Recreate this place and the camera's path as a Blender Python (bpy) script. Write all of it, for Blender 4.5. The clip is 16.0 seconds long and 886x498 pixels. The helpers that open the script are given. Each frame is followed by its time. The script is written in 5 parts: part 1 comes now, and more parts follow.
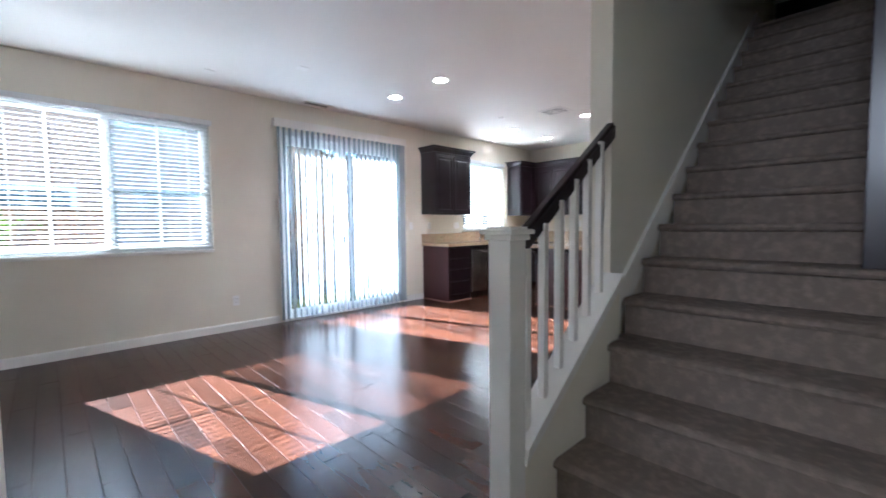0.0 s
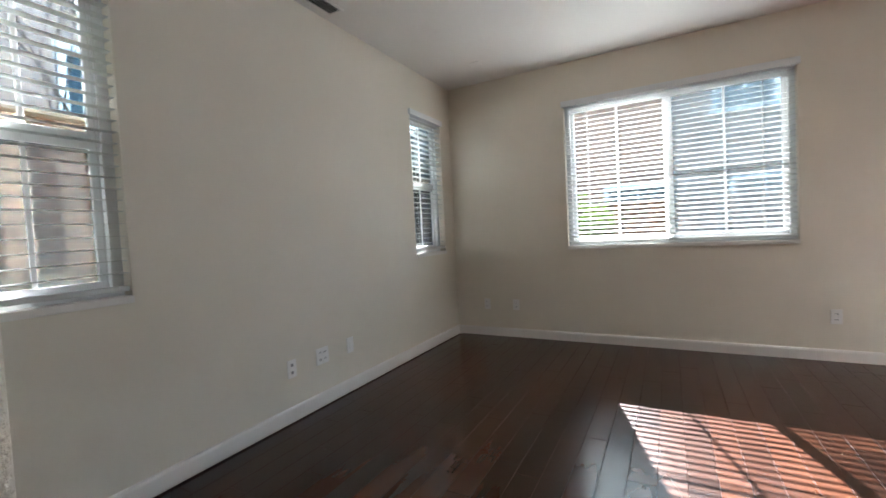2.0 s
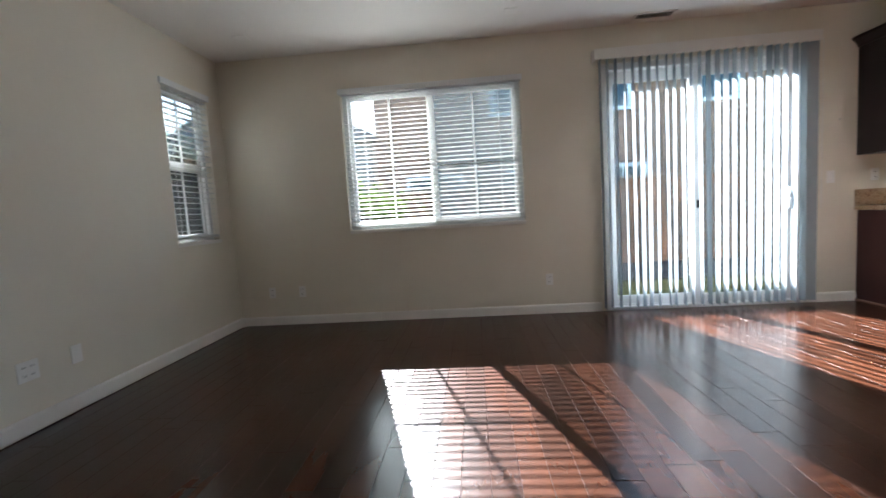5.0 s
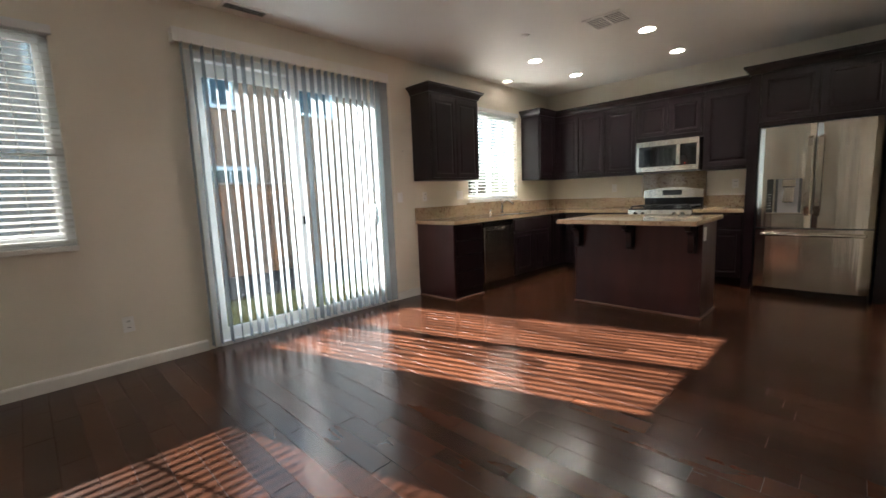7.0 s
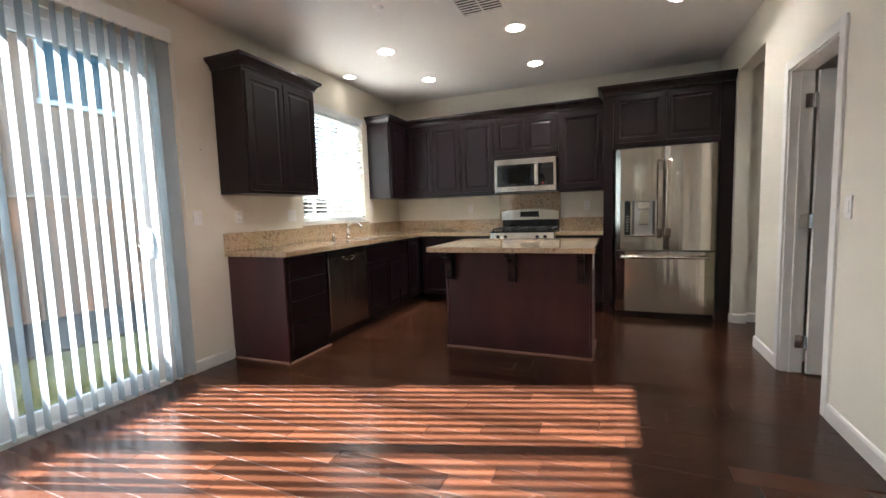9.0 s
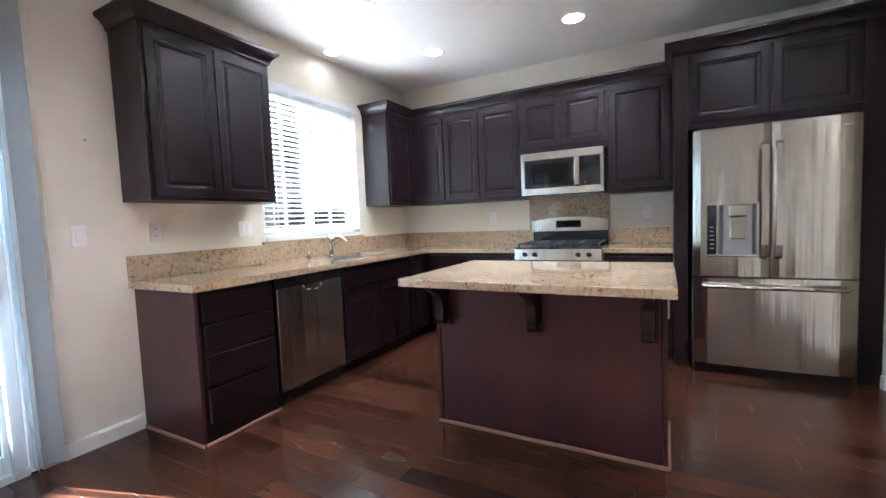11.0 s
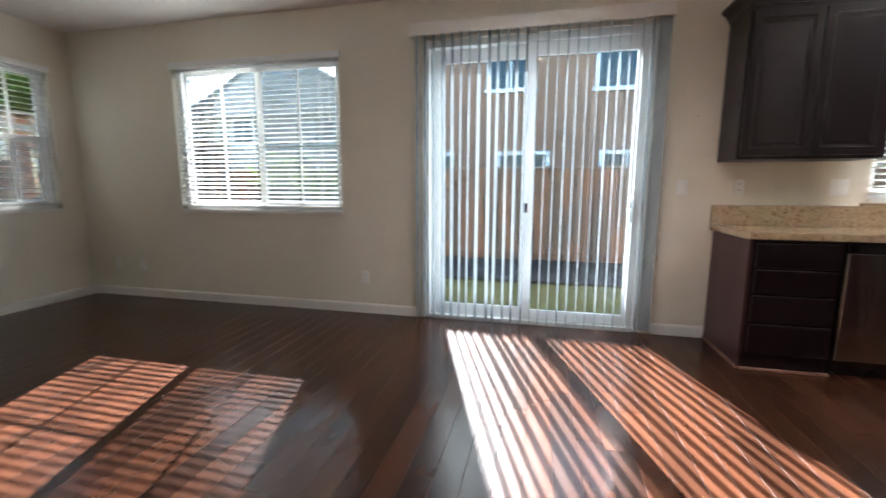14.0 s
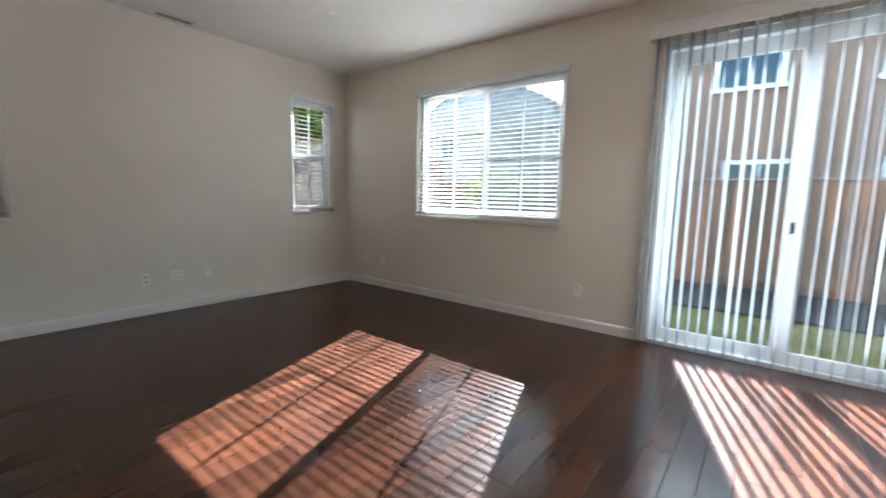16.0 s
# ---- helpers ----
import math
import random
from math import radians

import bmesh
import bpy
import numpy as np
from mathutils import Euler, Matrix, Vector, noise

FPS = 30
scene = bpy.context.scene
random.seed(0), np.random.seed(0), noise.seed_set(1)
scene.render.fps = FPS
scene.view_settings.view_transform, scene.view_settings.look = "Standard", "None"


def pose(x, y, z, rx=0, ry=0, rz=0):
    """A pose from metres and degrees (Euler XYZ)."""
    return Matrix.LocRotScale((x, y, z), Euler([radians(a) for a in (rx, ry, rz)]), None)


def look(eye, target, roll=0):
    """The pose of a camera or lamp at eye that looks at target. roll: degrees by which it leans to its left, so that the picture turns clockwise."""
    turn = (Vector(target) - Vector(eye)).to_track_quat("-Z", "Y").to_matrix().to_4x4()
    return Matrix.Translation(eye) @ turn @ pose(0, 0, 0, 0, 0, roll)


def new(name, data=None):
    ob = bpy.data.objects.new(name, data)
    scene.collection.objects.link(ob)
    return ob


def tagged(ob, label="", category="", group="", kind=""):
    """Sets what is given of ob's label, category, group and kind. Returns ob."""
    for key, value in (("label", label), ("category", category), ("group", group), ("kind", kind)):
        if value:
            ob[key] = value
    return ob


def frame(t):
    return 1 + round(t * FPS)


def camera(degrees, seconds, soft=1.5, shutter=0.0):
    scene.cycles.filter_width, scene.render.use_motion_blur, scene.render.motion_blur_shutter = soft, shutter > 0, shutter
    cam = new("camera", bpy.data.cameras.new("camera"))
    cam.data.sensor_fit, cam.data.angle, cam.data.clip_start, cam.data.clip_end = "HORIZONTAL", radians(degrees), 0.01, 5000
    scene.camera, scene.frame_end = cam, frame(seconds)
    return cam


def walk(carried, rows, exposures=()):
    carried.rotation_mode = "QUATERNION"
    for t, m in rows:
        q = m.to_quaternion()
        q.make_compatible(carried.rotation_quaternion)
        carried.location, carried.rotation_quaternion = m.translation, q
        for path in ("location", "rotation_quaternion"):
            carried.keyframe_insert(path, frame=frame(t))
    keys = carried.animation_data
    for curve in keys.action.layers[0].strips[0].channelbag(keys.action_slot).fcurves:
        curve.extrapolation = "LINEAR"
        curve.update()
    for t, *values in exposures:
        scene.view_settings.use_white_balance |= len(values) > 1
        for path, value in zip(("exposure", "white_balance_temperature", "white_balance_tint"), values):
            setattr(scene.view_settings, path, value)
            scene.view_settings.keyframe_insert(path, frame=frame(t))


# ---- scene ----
cam = camera(93.6, 16.0, shutter=0.18)
PATH = [
    (0, (5.185, 1.717, 1.209), (3.738, 3.094, 1.094), -0.6),
    (0.2, (5.11, 1.822, 1.212), (3.474, 2.967, 1.1), -0.9),
    (0.5, (5.003, 1.916, 1.232), (3.171, 2.707, 1.11), -1.1),
    (1, (4.77, 2.111, 1.183), (2.777, 2.246, 1.086), -1.9),
    (1.5, (4.463, 2.121, 1.207), (2.529, 1.62, 1.119), -2.6),
    (2, (4.267, 2.169, 1.161), (2.513, 1.211, 1.084), -3.0),
    (2.5, (4.223, 2.243, 1.154), (2.632, 1.035, 1.058), -3.4),
    (3, (4.295, 2.424, 1.135), (2.756, 1.153, 1.012), -3.9),
    (5.5, (4.211, 2.592, 1.085), (2.244, 2.891, 0.881), -3.6),
    (6, (4.129, 2.654, 1.13), (2.279, 3.374, 0.884), -3.5),
    (6.5, (3.994, 2.728, 1.172), (2.351, 3.836, 0.901), -2.8),
    (7, (3.783, 2.822, 1.204), (2.384, 4.228, 0.949), -2.3),
    (7.5, (3.593, 2.991, 1.185), (2.433, 4.605, 0.963), -2.0),
    (8, (3.39, 3.224, 1.206), (2.454, 4.981, 1.008), -1.8),
    (8.5, (3.138, 3.418, 1.192), (2.381, 5.26, 1.01), -1.8),
    (11, (2.848, 4.887, 1.204), (1.898, 6.642, 1.067), -2.3),
    (11.5, (2.914, 5.047, 1.208), (1.772, 6.68, 1.041), -1.6),
    (12, (3.055, 5.098, 1.2), (1.709, 6.562, 0.99), -1.2),
    (12.5, (3.173, 5.022, 1.195), (1.644, 6.285, 0.939), -0.9),
    (13, (3.322, 4.929, 1.195), (1.588, 5.877, 0.888), -1.2),
    (13.5, (3.486, 4.976, 1.191), (1.533, 5.296, 0.901), -0.7),
    (14, (3.607, 4.878, 1.182), (1.678, 4.432, 0.894), 0.2),
    (14.5, (3.703, 4.758, 1.193), (2.071, 3.637, 0.911), 0.5),
    (15, (3.77, 4.651, 1.167), (2.534, 3.101, 0.904), 0.2),
    (15.5, (3.793, 4.643, 1.158), (2.669, 3.008, 0.905), 0.5),
    (16, (3.765, 4.619, 1.175), (2.196, 3.402, 0.931), 1.3),
]
EXPOSURES = [(0.0, 5.45, 5000, 10), (1.0, 4.88, 5350, 10), (1.5, 4.9, 5500, 10), (2.5, 5.05, 5850, 10), (3.2, 5.1, 6100, 10), (5.5, 4.3, 5600, 10), (7.0, 4.3, 6200, 10), (8.5, 4.55, 6050, 10), (11.0, 5.35, 5050, 10), (12.0, 5.22, 5200, 10), (12.5, 5.0, 5400, 10), (14.0, 4.55, 5800, 10), (15.0, 4.88, 6050, 10), (15.5, 4.92, 5650, 10), (16.0, 4.88, 5600, 10)]
walk(cam, [(t, look(eye, target, roll)) for t, eye, target, roll in PATH], EXPOSURES)

SUN = Vector((1.0, 0.322, -0.705)).normalized()

# ---- world, sun, exposure ----
world = bpy.data.worlds.new("sky")
scene.world = world
world.use_nodes = True
_nt = world.node_tree
_sky = _nt.nodes.new("ShaderNodeTexSky")
_sky.sky_type = "NISHITA"
_sky.sun_disc = False
_sky.sun_elevation = math.asin(-SUN.z)
_sky.sun_rotation = math.atan2(-SUN.x, -SUN.y)
_nt.nodes["Background"].inputs["Strength"].default_value = 0.15
_nt.links.new(_sky.outputs[0], _nt.nodes["Background"].inputs["Color"])
sun_data = bpy.data.lights.new("sun", "SUN")
sun_data.energy, sun_data.angle, sun_data.color = 3.9, radians(0.5), (1.0, 0.94, 0.86)
sun = new("sun", sun_data)
sun.matrix_world = look((-10, -3, 8), Vector((-10, -3, 8)) + SUN)


def fill_lamp(name, at, aim, w, h, watts):
    """Added area lamp behind the walk that brightens stairs and room; no source is seen there."""
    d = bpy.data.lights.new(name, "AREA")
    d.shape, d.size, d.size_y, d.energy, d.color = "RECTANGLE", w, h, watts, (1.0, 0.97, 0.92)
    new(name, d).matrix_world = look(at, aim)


# Added fill for the stairs, set in an unseen opening high in the entry.
fill_lamp("entry_fill", (5.19, -1.72, 2.30), (5.10, 4.0, 0.2), 0.86, 0.68, 2.7)


# ---- materials ----
def mat(name, c1, c2=None, scale=6.0, rough=0.5, bump=0.0, bscale=60.0, metal=0.0, stretch=(1, 1, 1), fine=0.25,
        vary=0.0, dist=0.004, spec=0.5, rvar=0.08):
    """Two-scale noise colour, roughness change, fine relief; vary: change from object to object."""
    m = bpy.data.materials.new(name)
    m.use_nodes = True
    nt, bsdf = m.node_tree, m.node_tree.nodes["Principled BSDF"]
    link = nt.links.new
    c2 = c2 or tuple(c * 0.82 for c in c1)
    geo = nt.nodes.new("ShaderNodeNewGeometry")
    mp = nt.nodes.new("ShaderNodeMapping")
    mp.inputs["Scale"].default_value = stretch
    link(geo.outputs["Position"], mp.inputs["Vector"])
    n1, n2 = nt.nodes.new("ShaderNodeTexNoise"), nt.nodes.new("ShaderNodeTexNoise")
    n1.inputs["Scale"].default_value, n1.inputs["Detail"].default_value = scale, 5
    n2.inputs["Scale"].default_value, n2.inputs["Detail"].default_value = bscale, 3
    link(mp.outputs[0], n1.inputs["Vector"]), link(mp.outputs[0], n2.inputs["Vector"])
    mix = nt.nodes.new("ShaderNodeMix")
    mix.data_type = "RGBA"
    mix.inputs[6].default_value, mix.inputs[7].default_value = (*c1, 1), (*c2, 1)
    ramp = nt.nodes.new("ShaderNodeMapRange")
    ramp.inputs[1].default_value, ramp.inputs[2].default_value = 0.3, 0.7
    link(n1.outputs["Fac"], ramp.inputs[0])
    add = nt.nodes.new("ShaderNodeMath")
    add.operation = "MULTIPLY_ADD"
    link(n2.outputs["Fac"], add.inputs[0])
    add.inputs[1].default_value = fine
    link(ramp.outputs[0], add.inputs[2])
    link(add.outputs[0], mix.inputs[0])
    out = mix.outputs[2]
    if vary:
        info = nt.nodes.new("ShaderNodeObjectInfo")
        hsv = nt.nodes.new("ShaderNodeHueSaturation")
        vr = nt.nodes.new("ShaderNodeMapRange")
        vr.inputs[3].default_value, vr.inputs[4].default_value = 1 - vary, 1 + vary
        link(info.outputs["Random"], vr.inputs[0])
        link(vr.outputs[0], hsv.inputs["Value"])
        link(out, hsv.inputs["Color"])
        out = hsv.outputs[0]
    link(out, bsdf.inputs["Base Color"])
    rr = nt.nodes.new("ShaderNodeMapRange")
    rr.inputs[3].default_value, rr.inputs[4].default_value = max(0.02, rough - rvar), rough + rvar
    link(n1.outputs["Fac"], rr.inputs[0])
    link(rr.outputs[0], bsdf.inputs["Roughness"])
    bsdf.inputs["Metallic"].default_value = metal
    bsdf.inputs["Specular IOR Level"].default_value = spec
    if bump:
        b = nt.nodes.new("ShaderNodeBump")
        b.inputs["Strength"].default_value, b.inputs["Distance"].default_value = bump, dist
        link(n2.outputs["Fac"], b.inputs["Height"])
        link(b.outputs[0], bsdf.inputs["Normal"])
    return m


def floor_material():
    """Hand-scraped dark plank: long grain, cross scrape marks, each plank its own tone."""
    m = mat("dark_plank", (0.050, 0.0184, 0.0092), (0.037, 0.0136, 0.0070), 3.0, 0.215, 0.0, 40, stretch=(0.6, 4.0, 1), fine=0.12, vary=0.5, rvar=0.05, spec=0.36)
    nt, bsdf = m.node_tree, m.node_tree.nodes["Principled BSDF"]
    geo = nt.nodes.new("ShaderNodeNewGeometry")
    mp = nt.nodes.new("ShaderNodeMapping")
    mp.inputs["Scale"].default_value = (2.6, 1.0, 1)
    nt.links.new(geo.outputs["Position"], mp.inputs["Vector"])
    n = nt.nodes.new("ShaderNodeTexNoise")
    n.inputs["Scale"].default_value, n.inputs["Detail"].default_value, n.inputs["Distortion"].default_value = 9.0, 1.0, 0.5
    nt.links.new(mp.outputs[0], n.inputs["Vector"])
    b = nt.nodes.new("ShaderNodeBump")
    b.inputs["Strength"].default_value, b.inputs["Distance"].default_value = 0.045, 0.005
    nt.links.new(n.outputs["Fac"], b.inputs["Height"])
    nt.links.new(b.outputs[0], bsdf.inputs["Normal"])
    return m


def granite_material():
    m = bpy.data.materials.new("granite")
    m.use_nodes = True
    nt, bsdf = m.node_tree, m.node_tree.nodes["Principled BSDF"]
    geo = nt.nodes.new("ShaderNodeNewGeometry")
    n = nt.nodes.new("ShaderNodeTexNoise")
    n.inputs["Scale"].default_value, n.inputs["Detail"].default_value, n.inputs["Roughness"].default_value = 62.0, 6, 0.62
    n.inputs["Distortion"].default_value = 0.9
    nt.links.new(geo.outputs["Position"], n.inputs["Vector"])
    r = nt.nodes.new("ShaderNodeValToRGB")
    stops = ((0.30, (0.05, 0.032, 0.026)), (0.39, (0.25, 0.155, 0.095)), (0.46, (0.44, 0.315, 0.195)), (0.56, (0.55, 0.425, 0.285)), (0.68, (0.34, 0.235, 0.15)))
    while len(r.color_ramp.elements) < len(stops):
        r.color_ramp.elements.new(0.5)
    for e, (p, c) in zip(r.color_ramp.elements, stops):
        e.position, e.color = p, (*c, 1)
    big = nt.nodes.new("ShaderNodeTexNoise")
    big.inputs["Scale"].default_value, big.inputs["Detail"].default_value, big.inputs["Distortion"].default_value = 19.0, 3, 1.6
    nt.links.new(geo.outputs["Position"], big.inputs["Vector"])
    blend = nt.nodes.new("ShaderNodeMix")
    blend.inputs[0].default_value = 0.38
    nt.links.new(n.outputs["Fac"], blend.inputs[2]), nt.links.new(big.outputs["Fac"], blend.inputs[3])
    nt.links.new(blend.outputs[0], r.inputs[0])
    n2 = nt.nodes.new("ShaderNodeTexNoise")
    n2.inputs["Scale"].default_value = 5.0
    nt.links.new(geo.outputs["Position"], n2.inputs["Vector"])
    mix = nt.nodes.new("ShaderNodeMix")
    mix.data_type, mix.blend_type = "RGBA", "MULTIPLY"
    mix.inputs[0].default_value = 0.2
    nt.links.new(r.outputs[0], mix.inputs[6])
    nt.links.new(n2.outputs["Color"], mix.inputs[7])
    nt.links.new(mix.outputs[2], bsdf.inputs["Base Color"])
    bsdf.inputs["Roughness"].default_value = 0.07
    bsdf.inputs["Specular IOR Level"].default_value = 0.65
    return m


def glass_material(name="window_glass", tint=(0.47, 0.51, 0.505), gloss=0.8):
    m = bpy.data.materials.new(name)
    m.use_nodes = True
    nt = m.node_tree
    tr, gl = nt.nodes.new("ShaderNodeBsdfTransparent"), nt.nodes.new("ShaderNodeBsdfGlossy")
    tr.inputs[0].default_value = (*tint, 1)
    gl.inputs["Roughness"].default_value = 0.02
    fr, mul, mix = nt.nodes.new("ShaderNodeFresnel"), nt.nodes.new("ShaderNodeMath"), nt.nodes.new("ShaderNodeMixShader")
    mul.operation, mul.inputs[1].default_value = "MULTIPLY", gloss
    nt.links.new(fr.outputs[0], mul.inputs[0])
    nt.links.new(mul.outputs[0], mix.inputs[0])
    nt.links.new(tr.outputs[0], mix.inputs[1]), nt.links.new(gl.outputs[0], mix.inputs[2])
    nt.links.new(mix.outputs[0], nt.nodes["Material Output"].inputs[0])
    return m


def sheer_material(name, colour, see, thin):
    """Thin white plastic or mesh: part seen through, part lit from behind."""
    m = bpy.data.materials.new(name)
    m.use_nodes = True
    nt = m.node_tree
    di, tl, tr = nt.nodes.new("ShaderNodeBsdfDiffuse"), nt.nodes.new("ShaderNodeBsdfTranslucent"), nt.nodes.new("ShaderNodeBsdfTransparent")
    di.inputs[0].default_value = tl.inputs[0].default_value = (*colour, 1)
    m1, m2 = nt.nodes.new("ShaderNodeMixShader"), nt.nodes.new("ShaderNodeMixShader")
    m1.inputs[0].default_value, m2.inputs[0].default_value = thin, see
    nt.links.new(di.outputs[0], m1.inputs[1]), nt.links.new(tl.outputs[0], m1.inputs[2])
    nt.links.new(m1.outputs[0], m2.inputs[1]), nt.links.new(tr.outputs[0], m2.inputs[2])
    nt.links.new(m2.outputs[0], nt.nodes["Material Output"].inputs[0])
    return m


def glow(name, colour, strength):
    m = bpy.data.materials.new(name)
    m.use_nodes = True
    b = m.node_tree.nodes["Principled BSDF"]
    b.inputs["Base Color"].default_value = (*colour, 1)
    b.inputs["Emission Color"].default_value, b.inputs["Emission Strength"].default_value = (*colour, 1), strength
    return m


WALL = mat("wall_paint", (0.785, 0.74, 0.635), (0.75, 0.705, 0.60), 1.3, 0.6, 0.28, 110, fine=0.1, dist=0.003)
CEIL = mat("ceiling_paint", (0.80, 0.78, 0.74), (0.77, 0.75, 0.71), 1.1, 0.7, 0.3, 90, fine=0.1, dist=0.003)
TRIM = mat("white_trim", (0.82, 0.80, 0.76), (0.78, 0.76, 0.72), 3, 0.35, 0.04, 40)
VINYL = mat("white_vinyl", (0.80, 0.81, 0.80), (0.75, 0.77, 0.77), 3, 0.3, 0.03, 30)
PLATE = mat("switch_plastic", (0.87, 0.86, 0.83), (0.84, 0.83, 0.80), 12, 0.3)
# Near-black that paints the shade inside vent and socket openings.
HOLESHADE = mat("hole_shade", (0.02, 0.02, 0.02), (0.03, 0.03, 0.03), 20, 0.6)
FLOOR = floor_material()
GROOVE = mat("floor_groove", (0.034, 0.0125, 0.0075), None, 8, 0.6, spec=0.25)
ESPRESSO = mat("espresso_wood", (0.0150, 0.0062, 0.0085), (0.0088, 0.0041, 0.0056), 4, 0.31, 0.05, 70, stretch=(2.5, 2.5, 0.35), fine=0.4, dist=0.001, spec=0.4)
REDWOOD = mat("espresso_panel", (0.064, 0.0195, 0.0195), (0.043, 0.0137, 0.0142), 3, 0.32, 0.05, 70, stretch=(2.5, 2.5, 0.3), fine=0.4, dist=0.001)
SHOE = mat("shoe_mould", (0.30, 0.17, 0.12), (0.22, 0.12, 0.08), 5, 0.4)
GRANITE = granite_material()
STEEL = mat("stainless_steel", (0.74, 0.69, 0.61), (0.64, 0.59, 0.52), 2.2, 0.17, 0.5, 3, metal=1.0, stretch=(2.4, 2.4, 0.10), fine=0.2, dist=0.012, rvar=0.05)
DSTEEL = mat("dark_steel", (0.50, 0.475, 0.45), (0.40, 0.38, 0.355), 2.2, 0.2, 0.6, 4, metal=1.0, stretch=(2.4, 2.4, 0.1), fine=0.2, dist=0.012)
SATIN = mat("satin_steel", (0.42, 0.42, 0.41), (0.36, 0.36, 0.35), 6, 0.5, metal=1.0)
CHROME = mat("chrome", (0.75, 0.75, 0.75), (0.7, 0.7, 0.7), 5, 0.1, metal=1.0, rvar=0.03)
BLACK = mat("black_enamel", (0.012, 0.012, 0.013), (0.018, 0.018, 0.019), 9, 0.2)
IRON = mat("cast_iron", (0.016, 0.016, 0.016), (0.025, 0.025, 0.025), 30, 0.55, 0.2, 200)
BGLASS = mat("black_glass", (0.010, 0.010, 0.011), (0.014, 0.014, 0.015), 4, 0.06, rvar=0.02)
GREY = mat("grey_plastic", (0.30, 0.30, 0.30), (0.25, 0.25, 0.25), 9, 0.4)
CARPET = mat("taupe_carpet", (0.31, 0.25, 0.20), (0.20, 0.158, 0.128), 24, 0.95, 0.9, 190, fine=0.7, dist=0.012, spec=0.1)
GLASS = glass_material()
DOORGLASS = glass_material("patio_door_glass", (0.42, 0.455, 0.45))
VANE = sheer_material("vane_pvc", (0.44, 0.495, 0.525), 0.40, 0.095)
SLAT = sheer_material("blind_slat", (0.66, 0.67, 0.65), 0.0, 0.20)
SCREEN = sheer_material("insect_mesh", (0.19, 0.205, 0.225), 0.58, 0.22)
LAMP = glow("lamp_lens", (1.0, 0.92, 0.82), 18.0)
LAMP_DIM = glow("lamp_lens_dimmed", (1.0, 0.91, 0.79), 1.1)
LED = glow("red_led", (1.0, 0.05, 0.03), 0.4)
STUCCO = mat("tan_stucco", (0.285, 0.168, 0.112), (0.25, 0.145, 0.096), 0.8, 0.9, 0.5, 60, dist=0.008)
PINKSTUCCO = mat("pale_stucco", (0.42, 0.315, 0.26), (0.38, 0.285, 0.235), 0.8, 0.9, 0.5, 60, dist=0.008)
GREYSTUCCO = mat("grey_stucco", (0.42, 0.40, 0.37), (0.36, 0.34, 0.32), 0.8, 0.9, 0.4, 60, dist=0.008)
ROOF = mat("roof_tile", (0.20, 0.185, 0.175), (0.14, 0.128, 0.12), 2.5, 0.85, 0.6, 20, dist=0.02)
FENCE = mat("cedar_fence", (0.43, 0.155, 0.06), (0.17, 0.105, 0.075), 1.3, 0.85, 0.4, 30, stretch=(4, 4, 0.5), fine=0.6, vary=0.3, dist=0.004)
FENCEPALE = mat("pale_fence", (0.70, 0.53, 0.46), (0.54, 0.37, 0.29), 2.0, 0.85, 0.4, 30, stretch=(4, 4, 0.5), fine=0.6, vary=0.3, dist=0.004)
RAIL = mat("weathered_rail", (0.40, 0.31, 0.24), (0.30, 0.23, 0.18), 3, 0.9, 0.4, 30, stretch=(1, 1, 3))
GRASS = mat("lawn_grass", (0.27, 0.222, 0.07), (0.18, 0.155, 0.05), 9, 0.9, 0.8, 160, dist=0.02)
SOIL = mat("mulch", (0.055, 0.042, 0.034), (0.03, 0.023, 0.019), 12, 0.95, 0.9, 50, dist=0.03)
STONE = mat("pebble", (0.30, 0.28, 0.26), (0.16, 0.15, 0.14), 12, 0.8, vary=0.3)
LEAF = sheer_material("leaf", (0.15, 0.21, 0.035), 0.0, 0.5)
BARK = mat("bark", (0.10, 0.075, 0.06), (0.06, 0.045, 0.035), 20, 0.9, 0.6, 60)
HOUSEGLASS = mat("far_window_glass", (0.04, 0.065, 0.075), (0.025, 0.042, 0.052), 1.5, 0.2, rvar=0.05, spec=0.35)


# ---- building helpers ----
def bm_new():
    return bmesh.new()


def box(bm, x0, x1, y0, y1, z0, z1, bev=0.0):
    m = Matrix.Translation(((x0 + x1) / 2, (y0 + y1) / 2, (z0 + z1) / 2)) @ Matrix.Diagonal((abs(x1 - x0), abs(y1 - y0), abs(z1 - z0), 1))
    r = bmesh.ops.create_cube(bm, size=1.0, matrix=m)
    if bev:
        es = list({e for v in r["verts"] for e in v.link_edges})
        bmesh.ops.bevel(bm, geom=es, offset=bev, segments=2, affect="EDGES", profile=0.5)
    return bm


def cyl(bm, a, b, r, r2=None, seg=16, caps=True):
    a, b = Vector(a), Vector(b)
    d = b - a
    m = Matrix.Translation((a + b) / 2) @ d.to_track_quat("Z", "Y").to_matrix().to_4x4()
    bmesh.ops.create_cone(bm, cap_ends=caps, segments=seg, radius1=r, radius2=r if r2 is None else r2, depth=d.length, matrix=m)
    return bm


def tube(bm, pts, r, seg=10):
    for a, b in zip(pts, pts[1:]):
        cyl(bm, a, b, r, seg=seg)
    for p in pts[1:-1]:
        bmesh.ops.create_uvsphere(bm, u_segments=seg, v_segments=6, radius=r, matrix=Matrix.Translation(p))
    return bm


